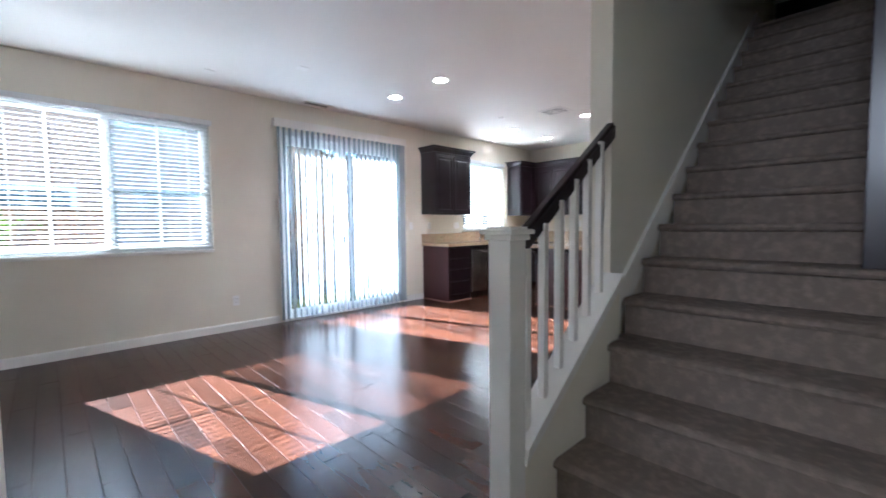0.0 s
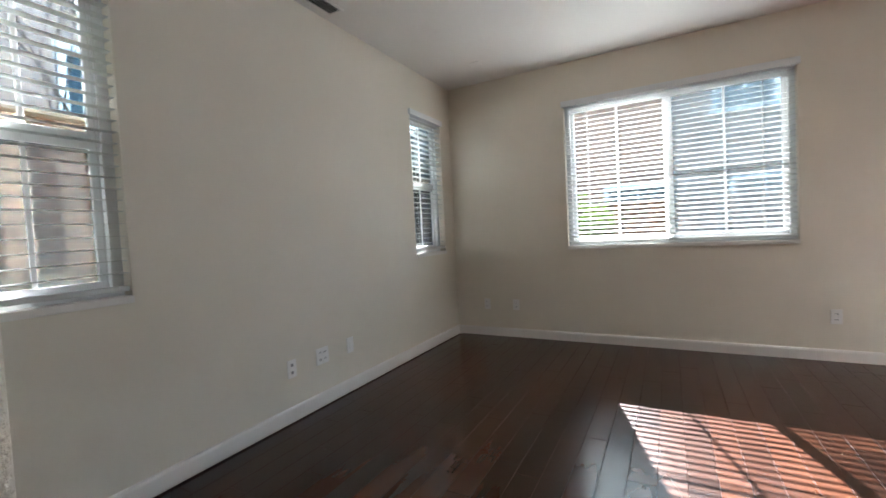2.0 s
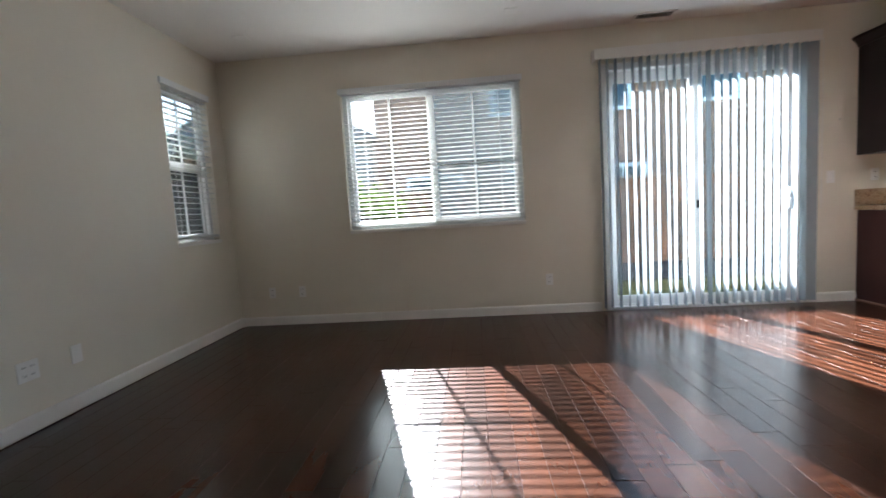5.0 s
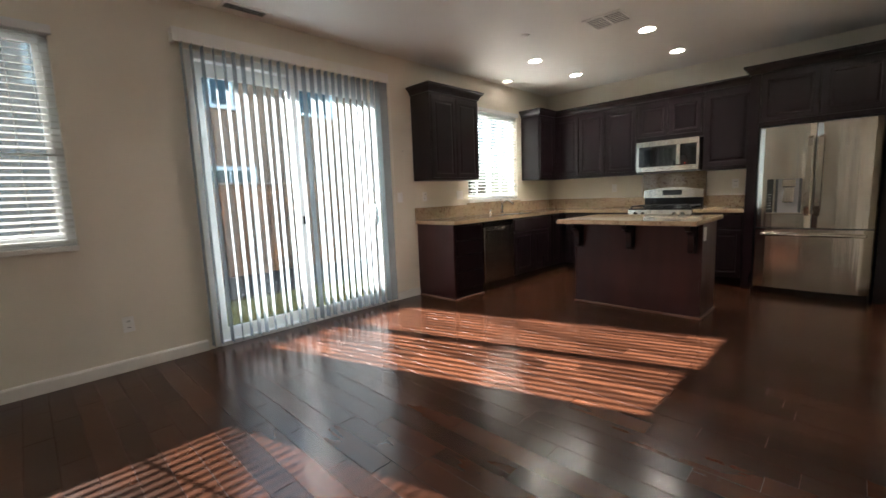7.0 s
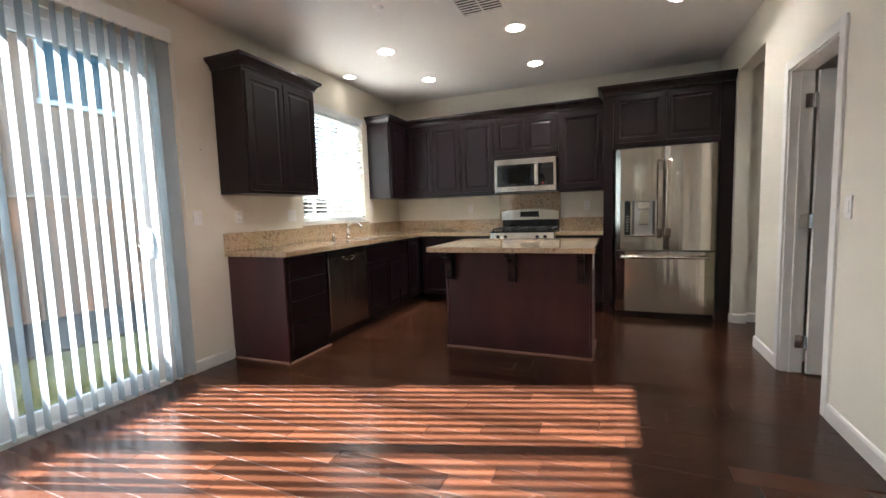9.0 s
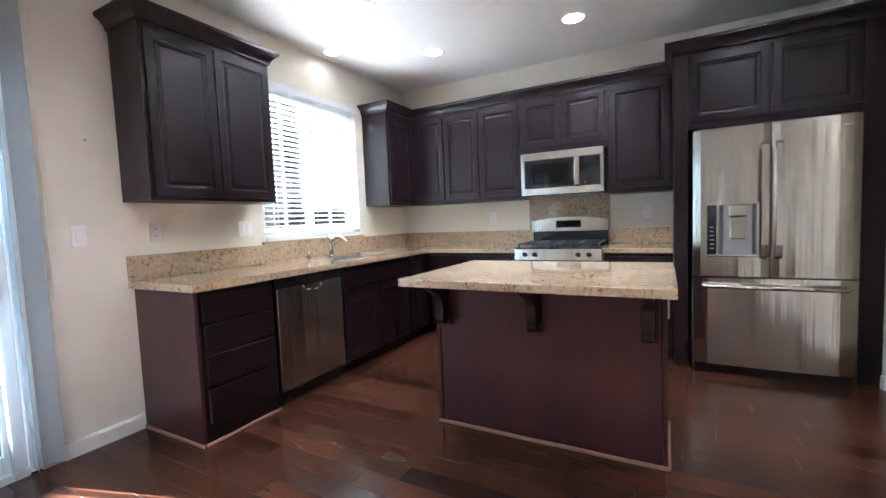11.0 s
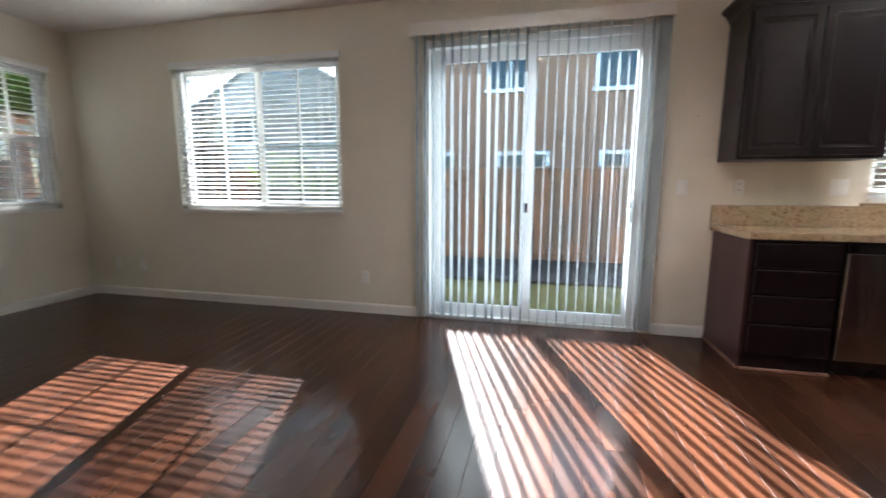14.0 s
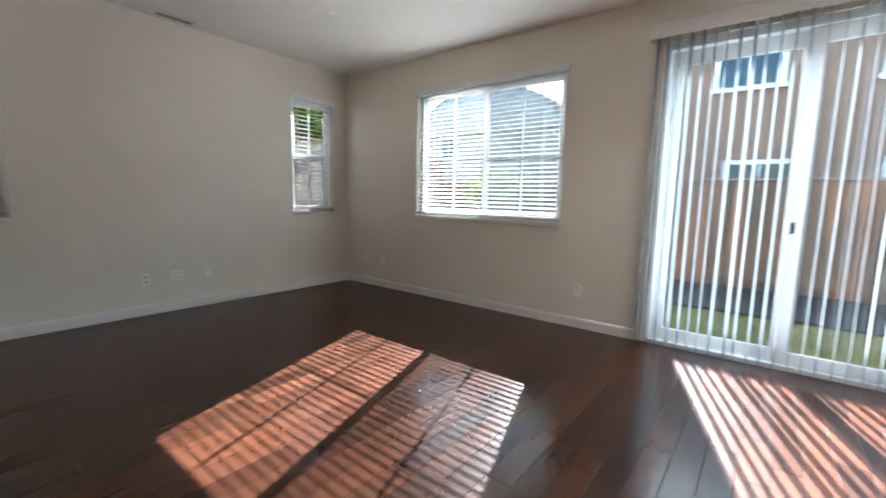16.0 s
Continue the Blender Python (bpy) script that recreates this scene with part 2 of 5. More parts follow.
def prism(bm, outline, axis, a, b):
    """A solid from a convex or simple outline in the two other axes, between a and b on the axis."""
    def at(p, q):
        return {"x": (q, p[0], p[1]), "y": (p[0], q, p[1]), "z": (p[0], p[1], q)}[axis]
    lo, hi = [bm.verts.new(at(p, a)) for p in outline], [bm.verts.new(at(p, b)) for p in outline]
    bm.faces.new(lo), bm.faces.new(hi)
    for i in range(len(outline)):
        j = (i + 1) % len(outline)
        bm.faces.new((lo[i], lo[j], hi[j], hi[i]))
    bmesh.ops.recalc_face_normals(bm, faces=bm.faces)
    return bm


def to_mesh(name, bm, material):
    me = bpy.data.meshes.new(name)
    bm.to_mesh(me)
    bm.free()
    for m in material if isinstance(material, (list, tuple)) else [material]:
        me.materials.append(m)
    return me


def thing(name, at, label, category, group="", kind=""):
    ob = new(name)
    ob.location = at
    ob.empty_display_size = 0.1
    return tagged(ob, label, category, group, kind)


def place_of(ob):
    p = Vector((0, 0, 0))
    while ob:
        p += ob.location
        ob = ob.parent
    return p


def part(name, bm, material, parent, label="", smooth=False):
    """One mesh under a thing or a part; bm in world metres."""
    off = place_of(parent)
    bmesh.ops.translate(bm, verts=bm.verts, vec=-off)
    if smooth:
        for f in bm.faces:
            f.smooth = True
    ob = new(name, to_mesh(name, bm, material))
    ob.parent = parent
    return tagged(ob, label)


def solid(name, bm, material, label="", category="", kind="", group="", smooth=False):
    if smooth:
        for f in bm.faces:
            f.smooth = True
    return tagged(new(name, to_mesh(name, bm, material)), label, category, group, kind)


def wall_cells(bm, axis, face0, face1, a0, a1, z0, z1, holes):
    """A wall slab with rectangular holes (a0, a1, z0, z1), cut into boxes that share no face plane gaps."""
    cuts_a = sorted({a0, a1, *[h[0] for h in holes], *[h[1] for h in holes]})
    for p, q in zip(cuts_a, cuts_a[1:]):
        mid = (p + q) / 2
        spans, z = [], z0
        for h in sorted([h for h in holes if h[0] < mid < h[1]], key=lambda h: h[2]):
            if h[2] > z:
                spans.append((z, h[2]))
            z = h[3]
        if z < z1:
            spans.append((z, z1))
        for s, t in spans:
            if axis == "y":
                box(bm, face0, face1, p, q, s, t)
            else:
                box(bm, p, q, face0, face1, s, t)
    bmesh.ops.remove_doubles(bm, verts=bm.verts, dist=0.0005)
    return bm


# ---- large structure ----
H = 2.768
YN = 9.25
WIN = (1.275, 3.08, 0.952, 2.372)      # west window: y0, y1, z0, z1
SLD = (3.86, 5.715, -0.02, 2.42)     # sliding door
KWN = (7.16, 8.33, 1.11, 2.37)      # kitchen window
SW1 = (3.285, 3.878, 0.94, 2.365)      # south windows: x0, x1, z0, z1
SW2 = (0.232, 0.834, 0.955, 2.352)
DOOR = (6.52, 7.20, -0.02, 2.05)    # closet door in the east wall
HALL = (7.74, 8.50, -0.02, 2.42)    # plain opening in the east wall

solid("wall_west", wall_cells(bm_new(), "y", -0.16, 0.0, -0.16, YN + 0.16, -0.15, H + 0.2, [WIN, SLD, KWN]), WALL, "warm beige painted wall with light orange-peel texture", "wall", "structure")
solid("wall_south", wall_cells(bm_new(), "x", -0.16, 0.0, 0.0, 4.12, -0.15, H + 0.2, [SW1, SW2]), WALL, "warm beige painted wall with two narrow windows", "wall", "structure")
solid("wall_north", box(bm_new(), 0.0, 4.08, YN, YN + 0.16, -0.15, H + 0.2), WALL, "warm beige painted kitchen wall", "wall", "structure")
solid("wall_east", wall_cells(bm_new(), "y", 4.08, 4.20, 3.88, YN + 0.16, -0.15, 5.5, [DOOR, HALL]), WALL, "warm beige painted wall with a door and a plain opening", "wall", "structure")


def rounded_wall(name, x0, x1, y0, y1, z0, z1, r, label):
    """Wall block whose north-west upright edge is a bullnose."""
    pts = [(x0, y0), (x1, y0), (x1, y1)]
    for i in range(7):
        a = math.pi / 2 + i * math.pi / 12
        pts.append((x0 + r + r * math.cos(a), y1 - r + r * math.sin(a)))
    bm = prism(bm_new(), pts, "z", z0, z1)
    return solid(name, bm, ORANGE_PEEL, label, "wall", "structure")


ORANGE_PEEL = mat("textured_wall_paint", (0.785, 0.74, 0.635), (0.75, 0.705, 0.60), 1.3, 0.62, 0.9, 105, fine=0.15, dist=0.008)
rounded_wall("wall_entry", 4.13, 4.72, -0.16, 1.645, -0.15, H + 0.2, 0.02, "warm beige wall end with rounded corner and heavy orange-peel texture")
solid("wall_entry_east", box(bm_new(), 5.66, 5.80, -1.86, 9.41, -0.15, 5.5), WALL, "plain beige wall of the entry", "wall", "structure")
# The high hole is made up, to let the added entry lamp through.
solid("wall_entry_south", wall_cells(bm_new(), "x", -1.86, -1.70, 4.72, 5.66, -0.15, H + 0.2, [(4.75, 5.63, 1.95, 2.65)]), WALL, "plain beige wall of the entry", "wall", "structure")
solid("wall_entry_west", box(bm_new(), 4.60, 4.72, -1.86, -0.16, -0.15, H + 0.2), WALL, "plain beige wall of the entry", "wall", "structure")
solid("wall_stair", box(bm_new(), 5.14, 5.26, 4.30, 9.25, 0.0, 5.5), WALL, "beige wall along the carpeted stairs", "wall", "structure")
solid("wall_hall_north", box(bm_new(), 4.20, 5.14, 8.58, 8.70, -0.15, 5.5), WALL, "beige wall of the small hall", "wall", "structure")
solid("wall_closet", box(bm_new(), 4.20, 5.14, 7.45, 7.57, -0.15, 2.9), WALL, "beige closet wall", "wall", "structure")
solid("wall_closet_back", box(bm_new(), 4.20, 5.14, 6.20, 6.30, -0.15, 2.45), WALL, "beige closet wall under the stairs", "wall", "structure")
solid("wall_landing", box(bm_new(), 4.20, 5.14, 8.20, 8.32, 3.2, 5.5), WALL, "beige wall at the top of the stairs", "wall", "structure")
CANS = ((2.19, 7.44), (0.92, 7.40), (0.17, 7.87), (0.94, 8.39), (2.19, 8.43), (3.46, 7.46), (1.06, 4.87), (1.86, 4.87))
_slab = new("slab", to_mesh("slab", box(bm_new(), -0.16, 4.08, -0.16, YN + 0.16, H, H + 0.18), CEIL))
_bm = bm_new()
for _x, _y in CANS:
    cyl(_bm, (_x, _y, H - 0.05), (_x, _y, H + 0.09), 0.074, seg=28)
_cut = new("cut", to_mesh("cut", _bm, CEIL))
_mod = _slab.modifiers.new("holes", "BOOLEAN")
_mod.operation, _mod.object, _mod.solver = "DIFFERENCE", _cut, "EXACT"
bm = bm_new()
bm.from_object(_slab, bpy.context.evaluated_depsgraph_get())
for _o in (_slab, _cut):
    bpy.data.objects.remove(_o)
box(bm, 4.08, 5.80, -1.86, 3.0, H, H + 0.18)
solid("ceiling", bm, CEIL, "off-white painted ceiling with fine texture", "ceiling", "structure")
bm = box(bm_new(), 4.20, 5.14, 7.57, 8.58, 2.50, 2.62)
solid("ceiling_hall", bm, CEIL, "off-white low hall ceiling", "ceiling", "structure")
solid("ceiling_upper", box(bm_new(), 4.08, 5.80, 2.95, YN + 0.16, 5.5, 5.6), CEIL, "off-white ceiling over the stairs", "ceiling", "structure")
solid("wall_stair_upper", box(bm_new(), 4.08, 5.66, 2.85, 3.0, H + 0.18, 5.5), WALL, "beige wall above the stair opening", "wall", "structure")
solid("wall_pony_upper", box(bm_new(), 4.08, 4.20, 3.0, 3.88, H, 5.5), WALL, "beige wall above the stair railing", "wall", "structure")
solid("floor_base", box(bm_new(), -0.05, 5.70, -1.80, YN + 0.1, -0.15, -0.012), GROOVE, "dark floor bed under the planks", "floor", "structure")


def baseboard(runs):
    """runs: (axis, face, a0, a1, side)."""
    for axis, face, a0, a1, side in runs:
        prof = [(0, 0.0), (0.014, 0.0), (0.014, 0.075), (0.009, 0.088), (0, 0.092)]
        pr = [(face + side * p, q) for p, q in prof]
        bm = bm_new()
        if axis == "y":
            prism(bm, pr, "y", a0, a1)
        else:
            lo = [bm.verts.new((a0, p, q)) for p, q in pr]
            hi = [bm.verts.new((a1, p, q)) for p, q in pr]
            bm.faces.new(lo), bm.faces.new(hi)
            for i in range(5):
                j = (i + 1) % 5
                bm.faces.new((lo[i], lo[j], hi[j], hi[i]))
            bmesh.ops.recalc_face_normals(bm, faces=bm.faces)
        solid("baseboard", bm, TRIM, "white painted baseboard with eased top", "baseboard", "structure")


baseboard([("y", 0.0, 0.0, 3.80, 1), ("y", 0.0, 5.80, 6.19, 1), ("x", 0.0, 0.014, 4.13, 1), ("y", 4.13, 0.014, 1.63, -1), ("x", 1.645, 4.14, 4.72, 1),
           ("y", 4.08, 3.88, 6.455, -1), ("y", 4.08, 7.265, 7.74, -1), ("y", 4.08, 8.50, 8.62, -1), ("x", 8.58, 4.20, 5.14, -1),
           ("x", 7.74, 4.08, 4.20, 1), ("x", 8.50, 4.08, 4.20, -1), ("y", 5.66, -1.7, 3.0, -1), ("y", 4.72, -1.7, 1.63, 1)])


# ---- windows ----
def framed_window(name, axis, a0, a1, z0, z1, label, slide=True, screen=None, grid=True):
    """White vinyl window set deep in the wall; axis y: in the west wall, x: in the south wall."""
    w = thing(name, (-0.12, (a0 + a1) / 2, z0) if axis == "y" else ((a0 + a1) / 2, -0.12, z0), label, "window", kind="structure")

    def bx(bm, p0, p1, q0, q1, d0, d1, bev=0.004):
        return box(bm, d0, d1, p0, p1, q0, q1, bev) if axis == "y" else box(bm, p0, p1, d0, d1, q0, q1, bev)
    d0, d1 = -0.135, -0.065
    f = 0.045
    bm = bm_new()
    bx(bm, a0, a1, z0, z0 + f, d0, d1), bx(bm, a0, a1, z1 - f, z1, d0, d1)
    bx(bm, a0, a0 + f, z0 + f, z1 - f, d0, d1), bx(bm, a1 - f, a1, z0 + f, z1 - f, d0, d1)
    part("window_frame", bm, VINYL, w)
    mid_a, mid_z = (a0 + a1) / 2, (z0 + z1) / 2
    panes = [(a0 + f, mid_a, z0 + f, z1 - f), (mid_a, a1 - f, z0 + f, z1 - f)] if slide else [(a0 + f, a1 - f, z0 + f, mid_z), (a0 + f, a1 - f, mid_z, z1 - f)]
    for k, (p0, p1, q0, q1) in enumerate(panes):
        s = 0.036
        o = -0.012 if k == 0 else 0.0
        bm = bm_new()
        e0, e1 = -0.118 + o, -0.084 + o
        bx(bm, p0, p1, q0, q0 + s, e0, e1), bx(bm, p0, p1, q1 - s, q1, e0, e1)
        bx(bm, p0, p0 + s, q0 + s, q1 - s, e0, e1), bx(bm, p1 - s, p1, q0 + s, q1 - s, e0, e1)
        sash = part("sash", bm, VINYL, w)
        g = bx(bm_new(), p0 + s, p1 - s, q0 + s, q1 - s, -0.104 + o, -0.100 + o, 0)
        pane = part("pane", g, GLASS, sash)
        pane.visible_shadow = False
        if grid:
            c = (p0 + p1) / 2
            bm = bx(bm_new(), c - 0.009, c + 0.009, q0 + s, q1 - s, -0.109 + o, -0.095 + o, 0.002)
            if slide:
                for r in (0.47,):
                    zz = q0 + (q1 - q0) * r
                    bx(bm, p0 + s, c - 0.009, zz - 0.009, zz + 0.009, -0.108 + o, -0.096 + o, 0.002)
                    bx(bm, c + 0.009, p1 - s, zz - 0.009, zz + 0.009, -0.108 + o, -0.096 + o, 0.002)
            part("muntin", bm, VINYL, sash)
    if screen is not None:
        p0, p1, q0, q1 = panes[screen]
        part("insect_screen", bx(bm_new(), p0 + 0.01, p1 - 0.01, q0 + 0.01, q1 - 0.01, -0.1315, -0.1305, 0), SCREEN, w, "grey insect screen")
    part("window_sill", bx(bm_new(), a0, a1, z0 - 0.022, z0 + 0.012, -0.065, 0.018, 0.004), TRIM, w)
    return w


framed_window("window_1", "y", *WIN, "white vinyl sliding window with muntins behind slatted blinds", True, 1)
framed_window("window_2", "y", *KWN, "white vinyl kitchen window over the sink", True, None)
framed_window("window_3", "x", *SW1, "narrow white single-hung window with a muntin", False, 0)
framed_window("window_4", "x", *SW2, "narrow white single-hung window near the room corner", False, 0)


def slat_blind(axis, a0, a1, z0, z1, tilt, label, pitch=0.051, drop=0.0, sag=0.0):
    """Horizontal slat blind in the window reveal: headrail, slats, bottom rail, ladder cords, wand."""
    b = thing("slat_blind", (-0.028, (a0 + a1) / 2, z1) if axis == "y" else ((a0 + a1) / 2, -0.028, z1), label, "blind", "slat blinds")

    def bx(bm, p0, p1, q0, q1, d0, d1, bev=0.003):
        return box(bm, d0, d1, p0, p1, q0, q1, bev) if axis == "y" else box(bm, p0, p1, d0, d1, q0, q1, bev)
    part("headrail", bx(bm_new(), a0 - 0.02, a1 + 0.02, z1 - 0.035, z1 + 0.02, -0.05, 0.022), VINYL, b)
    n = int((z1 - z0 - 0.08 - drop) / pitch)
    ln = a1 - a0 - 0.012
    bm = bm_new()
    box(bm, -0.025, 0.025, -ln / 2, ln / 2, -0.0014, 0.0014) if axis == "y" else box(bm, -ln / 2, ln / 2, -0.025, 0.025, -0.0012, 0.0012)
    for v in bm.verts:
        u = v.co.x if axis == "y" else v.co.y
        v.co.z -= abs(u) * 0.04
    slat_mesh = to_mesh("slat", bm, SLAT)
    for i in range(n):
        s = new("slat", slat_mesh)
        s.parent = b
        zz = z1 - 0.06 - i * pitch
        low = sag * max(0, i - n + 6) / 6
        s.location = (0, 0, zz - z1 - low * 0.3)
        j = random.uniform(-1.5, 1.5)
        s.rotation_euler = (0, radians(tilt + j), 0) if axis == "y" else (radians(-(tilt + j)), radians(low * 12), 0)
    zb = z1 - 0.06 - n * pitch - 0.01 - sag * 0.3
    rail = part("bottom_rail", bx(bm_new(), a0 + 0.006, a1 - 0.006, zb - 0.012, zb + 0.012, -0.053, -0.003), SLAT, b)
    k = 3 if a1 - a0 > 1 else 2
    for i in range(k):
        p = a0 + (a1 - a0) * (0.12 + 0.76 * i / (k - 1))
        for d in (-0.052, -0.004):
            part("ladder_cord", bx(bm_new(), p - 0.0012, p + 0.0012, zb, z1 - 0.03, d - 0.001, d + 0.001, 0), SLAT, b)
    p = a1 - 0.1 if axis == "y" else a1 - 0.08
    bm = bx(bm_new(), p - 0.0015, p + 0.0015, z1 - 0.55, z1 - 0.03, 0.008, 0.011, 0)
    bx(bm, p - 0.006, p + 0.006, z1 - 0.59, z1 - 0.55, 0.004, 0.016, 0.003)
    part("pull_cord", bm, SLAT, b, "cord with small tassel")
    return b


slat_blind("y", WIN[0], WIN[1], WIN[2], WIN[3], 17, "white wide-slat blind lowered, slats open, over the sliding window", 0.0435)
slat_blind("y", KWN[0], KWN[1], KWN[2], KWN[3], -10, "white slat blind lowered over the kitchen sink window", 0.044)
slat_blind("x", SW1[0], SW1[1], SW1[2], SW1[3], 1, "white slat blind with crooked bottom rail in the narrow window", drop=0.02, sag=0.12)
slat_blind("x", SW2[0], SW2[1], SW2[2], SW2[3], 1, "white slat blind lowered in the narrow corner window", drop=0.03)


# ---- sliding door and vertical blind ----
def sliding_door():
    y0, y1, z1 = SLD[0], SLD[1], SLD[3]
    d = thing("door_1", (-0.1, (y0 + y1) / 2, 0), "white vinyl sliding glass patio door", "sliding door", kind="structure")
    bm = bm_new()
    box(bm, -0.155, -0.02, y0, y0 + 0.05, 0.0, z1, 0.004), box(bm, -0.155, -0.02, y1 - 0.05, y1, 0.0, z1, 0.004)
    box(bm, -0.155, -0.02, y0 + 0.05, y1 - 0.05, z1 - 0.06, z1, 0.004)
    part("door_frame", bm, VINYL, d)
    bm = box(bm_new(), -0.158, -0.01, y0 + 0.05, y1 - 0.05, -0.02, 0.03, 0.003)
    box(bm, -0.075, -0.068, y0 + 0.05, y1 - 0.05, 0.03, 0.045)
    part("track", bm, VINYL, d)
    ym = 4.765
    for k, (p0, p1, x) in enumerate(((y0 + 0.05, ym + 0.035, -0.115), (ym - 0.035, y1 - 0.05, -0.06))):
        s, lo, hi = 0.085, 0.035, z1 - 0.06
        bm = bm_new()
        box(bm, x - 0.02, x + 0.02, p0, p0 + s, lo, hi, 0.004), box(bm, x - 0.02, x + 0.02, p1 - s, p1, lo, hi, 0.004)
        box(bm, x - 0.02, x + 0.02, p0 + s, p1 - s, lo, lo + 0.09, 0.004), box(bm, x - 0.02, x + 0.02, p0 + s, p1 - s, hi - 0.11, hi, 0.004)
        panel = part("panel", bm, VINYL, d)
        g = part("pane", box(bm_new(), x - 0.003, x + 0.003, p0 + s, p1 - s, lo + 0.09, hi - 0.11), DOORGLASS, panel)
        g.visible_shadow = False
        if k == 1:
            bm = tube(bm_new(), [(x + 0.02, p1 - 0.060, 0.93), (x + 0.060, p1 - 0.075, 0.95), (x + 0.066, p1 - 0.080, 1.03), (x + 0.060, p1 - 0.075, 1.11), (x + 0.02, p1 - 0.060, 1.13)], 0.015)
            box(bm, x + 0.02, x + 0.027, p1 - 0.082, p1 - 0.030, 0.90, 1.16, 0.003)
            part("handle", bm, VINYL, panel, "white pull handle", True)
            part("latch", box(bm_new(), x + 0.02, x + 0.04, p0 + 0.02, p0 + 0.045, 0.98, 1.06, 0.004), BLACK, panel, "small black latch")


sliding_door()


def vertical_blind():
    y0, y1, top = 3.795, 5.765, 2.44
    b = thing("vertical_blind", (0.06, (y0 + y1) / 2, top), "white vertical vane blind, vanes turned open, over the patio door", "blind")
    bm = box(bm_new(), 0.085, 0.10, 3.77, 5.79, 2.43, 2.53, 0.003)
    box(bm, 0.0, 0.085, 3.77, 3.785, 2.43, 2.53, 0.002), box(bm, 0.0, 0.085, 5.775, 5.79, 2.43, 2.53, 0.002)
    box(bm, 0.0, 0.085, 3.785, 5.775, 2.515, 2.528)
    part("valance", bm, TRIM, b, "cream valance box")
    part("headrail", box(bm_new(), 0.035, 0.075, y0, y1, 2.45, 2.49, 0.003), VINYL, b)
    n, w, lo, hi = 26, 0.089, -2.405, 0.0
    bm = bm_new()
    rows = 6
    vs = []
    for i in range(rows + 1):
        u = -w / 2 + w * i / rows
        c = 0.004 * (1 - (2 * u / w) ** 2)
        vs.append([bm.verts.new((u, c, lo)), bm.verts.new((u, c, hi))])
    for p, q in zip(vs, vs[1:]):
        bm.faces.new((p[0], q[0], q[1], p[1]))
    r = bmesh.ops.extrude_face_region(bm, geom=bm.faces[:])
    bmesh.ops.translate(bm, verts=[g for g in r["geom"] if isinstance(g, bmesh.types.BMVert)], vec=(0, -0.0012, 0))
    bmesh.ops.recalc_face_normals(bm, faces=bm.faces)
    me = to_mesh("vane", bm, VANE)
    for i in range(n):
        yy = y0 + 0.03 + (y1 - y0 - 0.06) * i / (n - 1) + random.uniform(-0.006, 0.006)
        v = new("vane", me)
        v.parent = b
        v.location = (0, yy - (y0 + y1) / 2, 0)
        v.rotation_euler = (radians(random.uniform(-0.25, 0.25)), 0, radians(random.uniform(-6, 6) - 5 + (70 if i == n - 1 else 0)))
    part("chain", box(bm_new(), 0.10, 0.103, 5.79, 5.793, 0.9, 2.45), VINYL, b)


vertical_blind()


# ---- kitchen ----
def raised_door(name, parent, axis, face, a0, a1, z0, z1, out, material=None, label=""):
    """Cabinet door: frame, groove and raised centre panel. axis y: door lies in a plane x=face; out: +1 or -1."""
    material = material or ESPRESSO
    t, fr = 0.02, 0.055

    def bx(bm, p0, p1, q0, q1, d0, d1, bev):
        d0, d1 = sorted((face + out * d0, face + out * d1))
        return box(bm, d0, d1, p0, p1, q0, q1, bev) if axis == "y" else box(bm, p0, p1, d0, d1, q0, q1, bev)
    bm = bx(bm_new(), a0, a1, z0, z1, 0, t, 0)
    n = Vector((out, 0, 0)) if axis == "y" else Vector((0, out, 0))
    bm.normal_update()
    front = max(bm.faces, key=lambda f: f.normal.dot(n))
    for width, depth in ((0.004, 0.0), (fr - 0.012, 0.0), (0.006, -0.007), (0.014, -0.002), (0.016, 0.007)):
        bmesh.ops.inset_region(bm, faces=[front], thickness=width, depth=depth, use_even_offset=True)
    outer = [e for e in bm.edges if len(e.link_faces) == 2 and abs(e.link_faces[0].normal.dot(e.link_faces[1].normal)) < 0.1 and any(f.normal.dot(n) > 0.9 for f in e.link_faces) and max((v.co.dot(n) for v in e.verts)) > face * (n.x + n.y) + t - 0.0005 and (min(abs(v.co.z - z0) for v in e.verts) < 0.001 or min(abs(v.co.z - z1) for v in e.verts) < 0.001)]
    bmesh.ops.bevel(bm, geom=outer, offset=0.002, segments=1, affect="EDGES")
    return part(name, bm, material, parent, label)


def drawer_front(parent, axis, face, a0, a1, z0, z1, out):
    d0, d1 = sorted((face, face + out * 0.02))
    bm = box(bm_new(), d0, d1, a0, a1, z0, z1, 0.006) if axis == "y" else box(bm_new(), a0, a1, d0, d1, z0, z1, 0.006)
    return part("drawer", bm, ESPRESSO, parent)


CROWN = [(0.004, 0.0), (0.012, 0.001), (0.012, 0.012), (0.016, 0.024), (0.024, 0.038), (0.036, 0.052), (0.050, 0.062), (0.058, 0.066), (0.060, 0.070), (0.060, 0.090), (0.0, 0.09)]


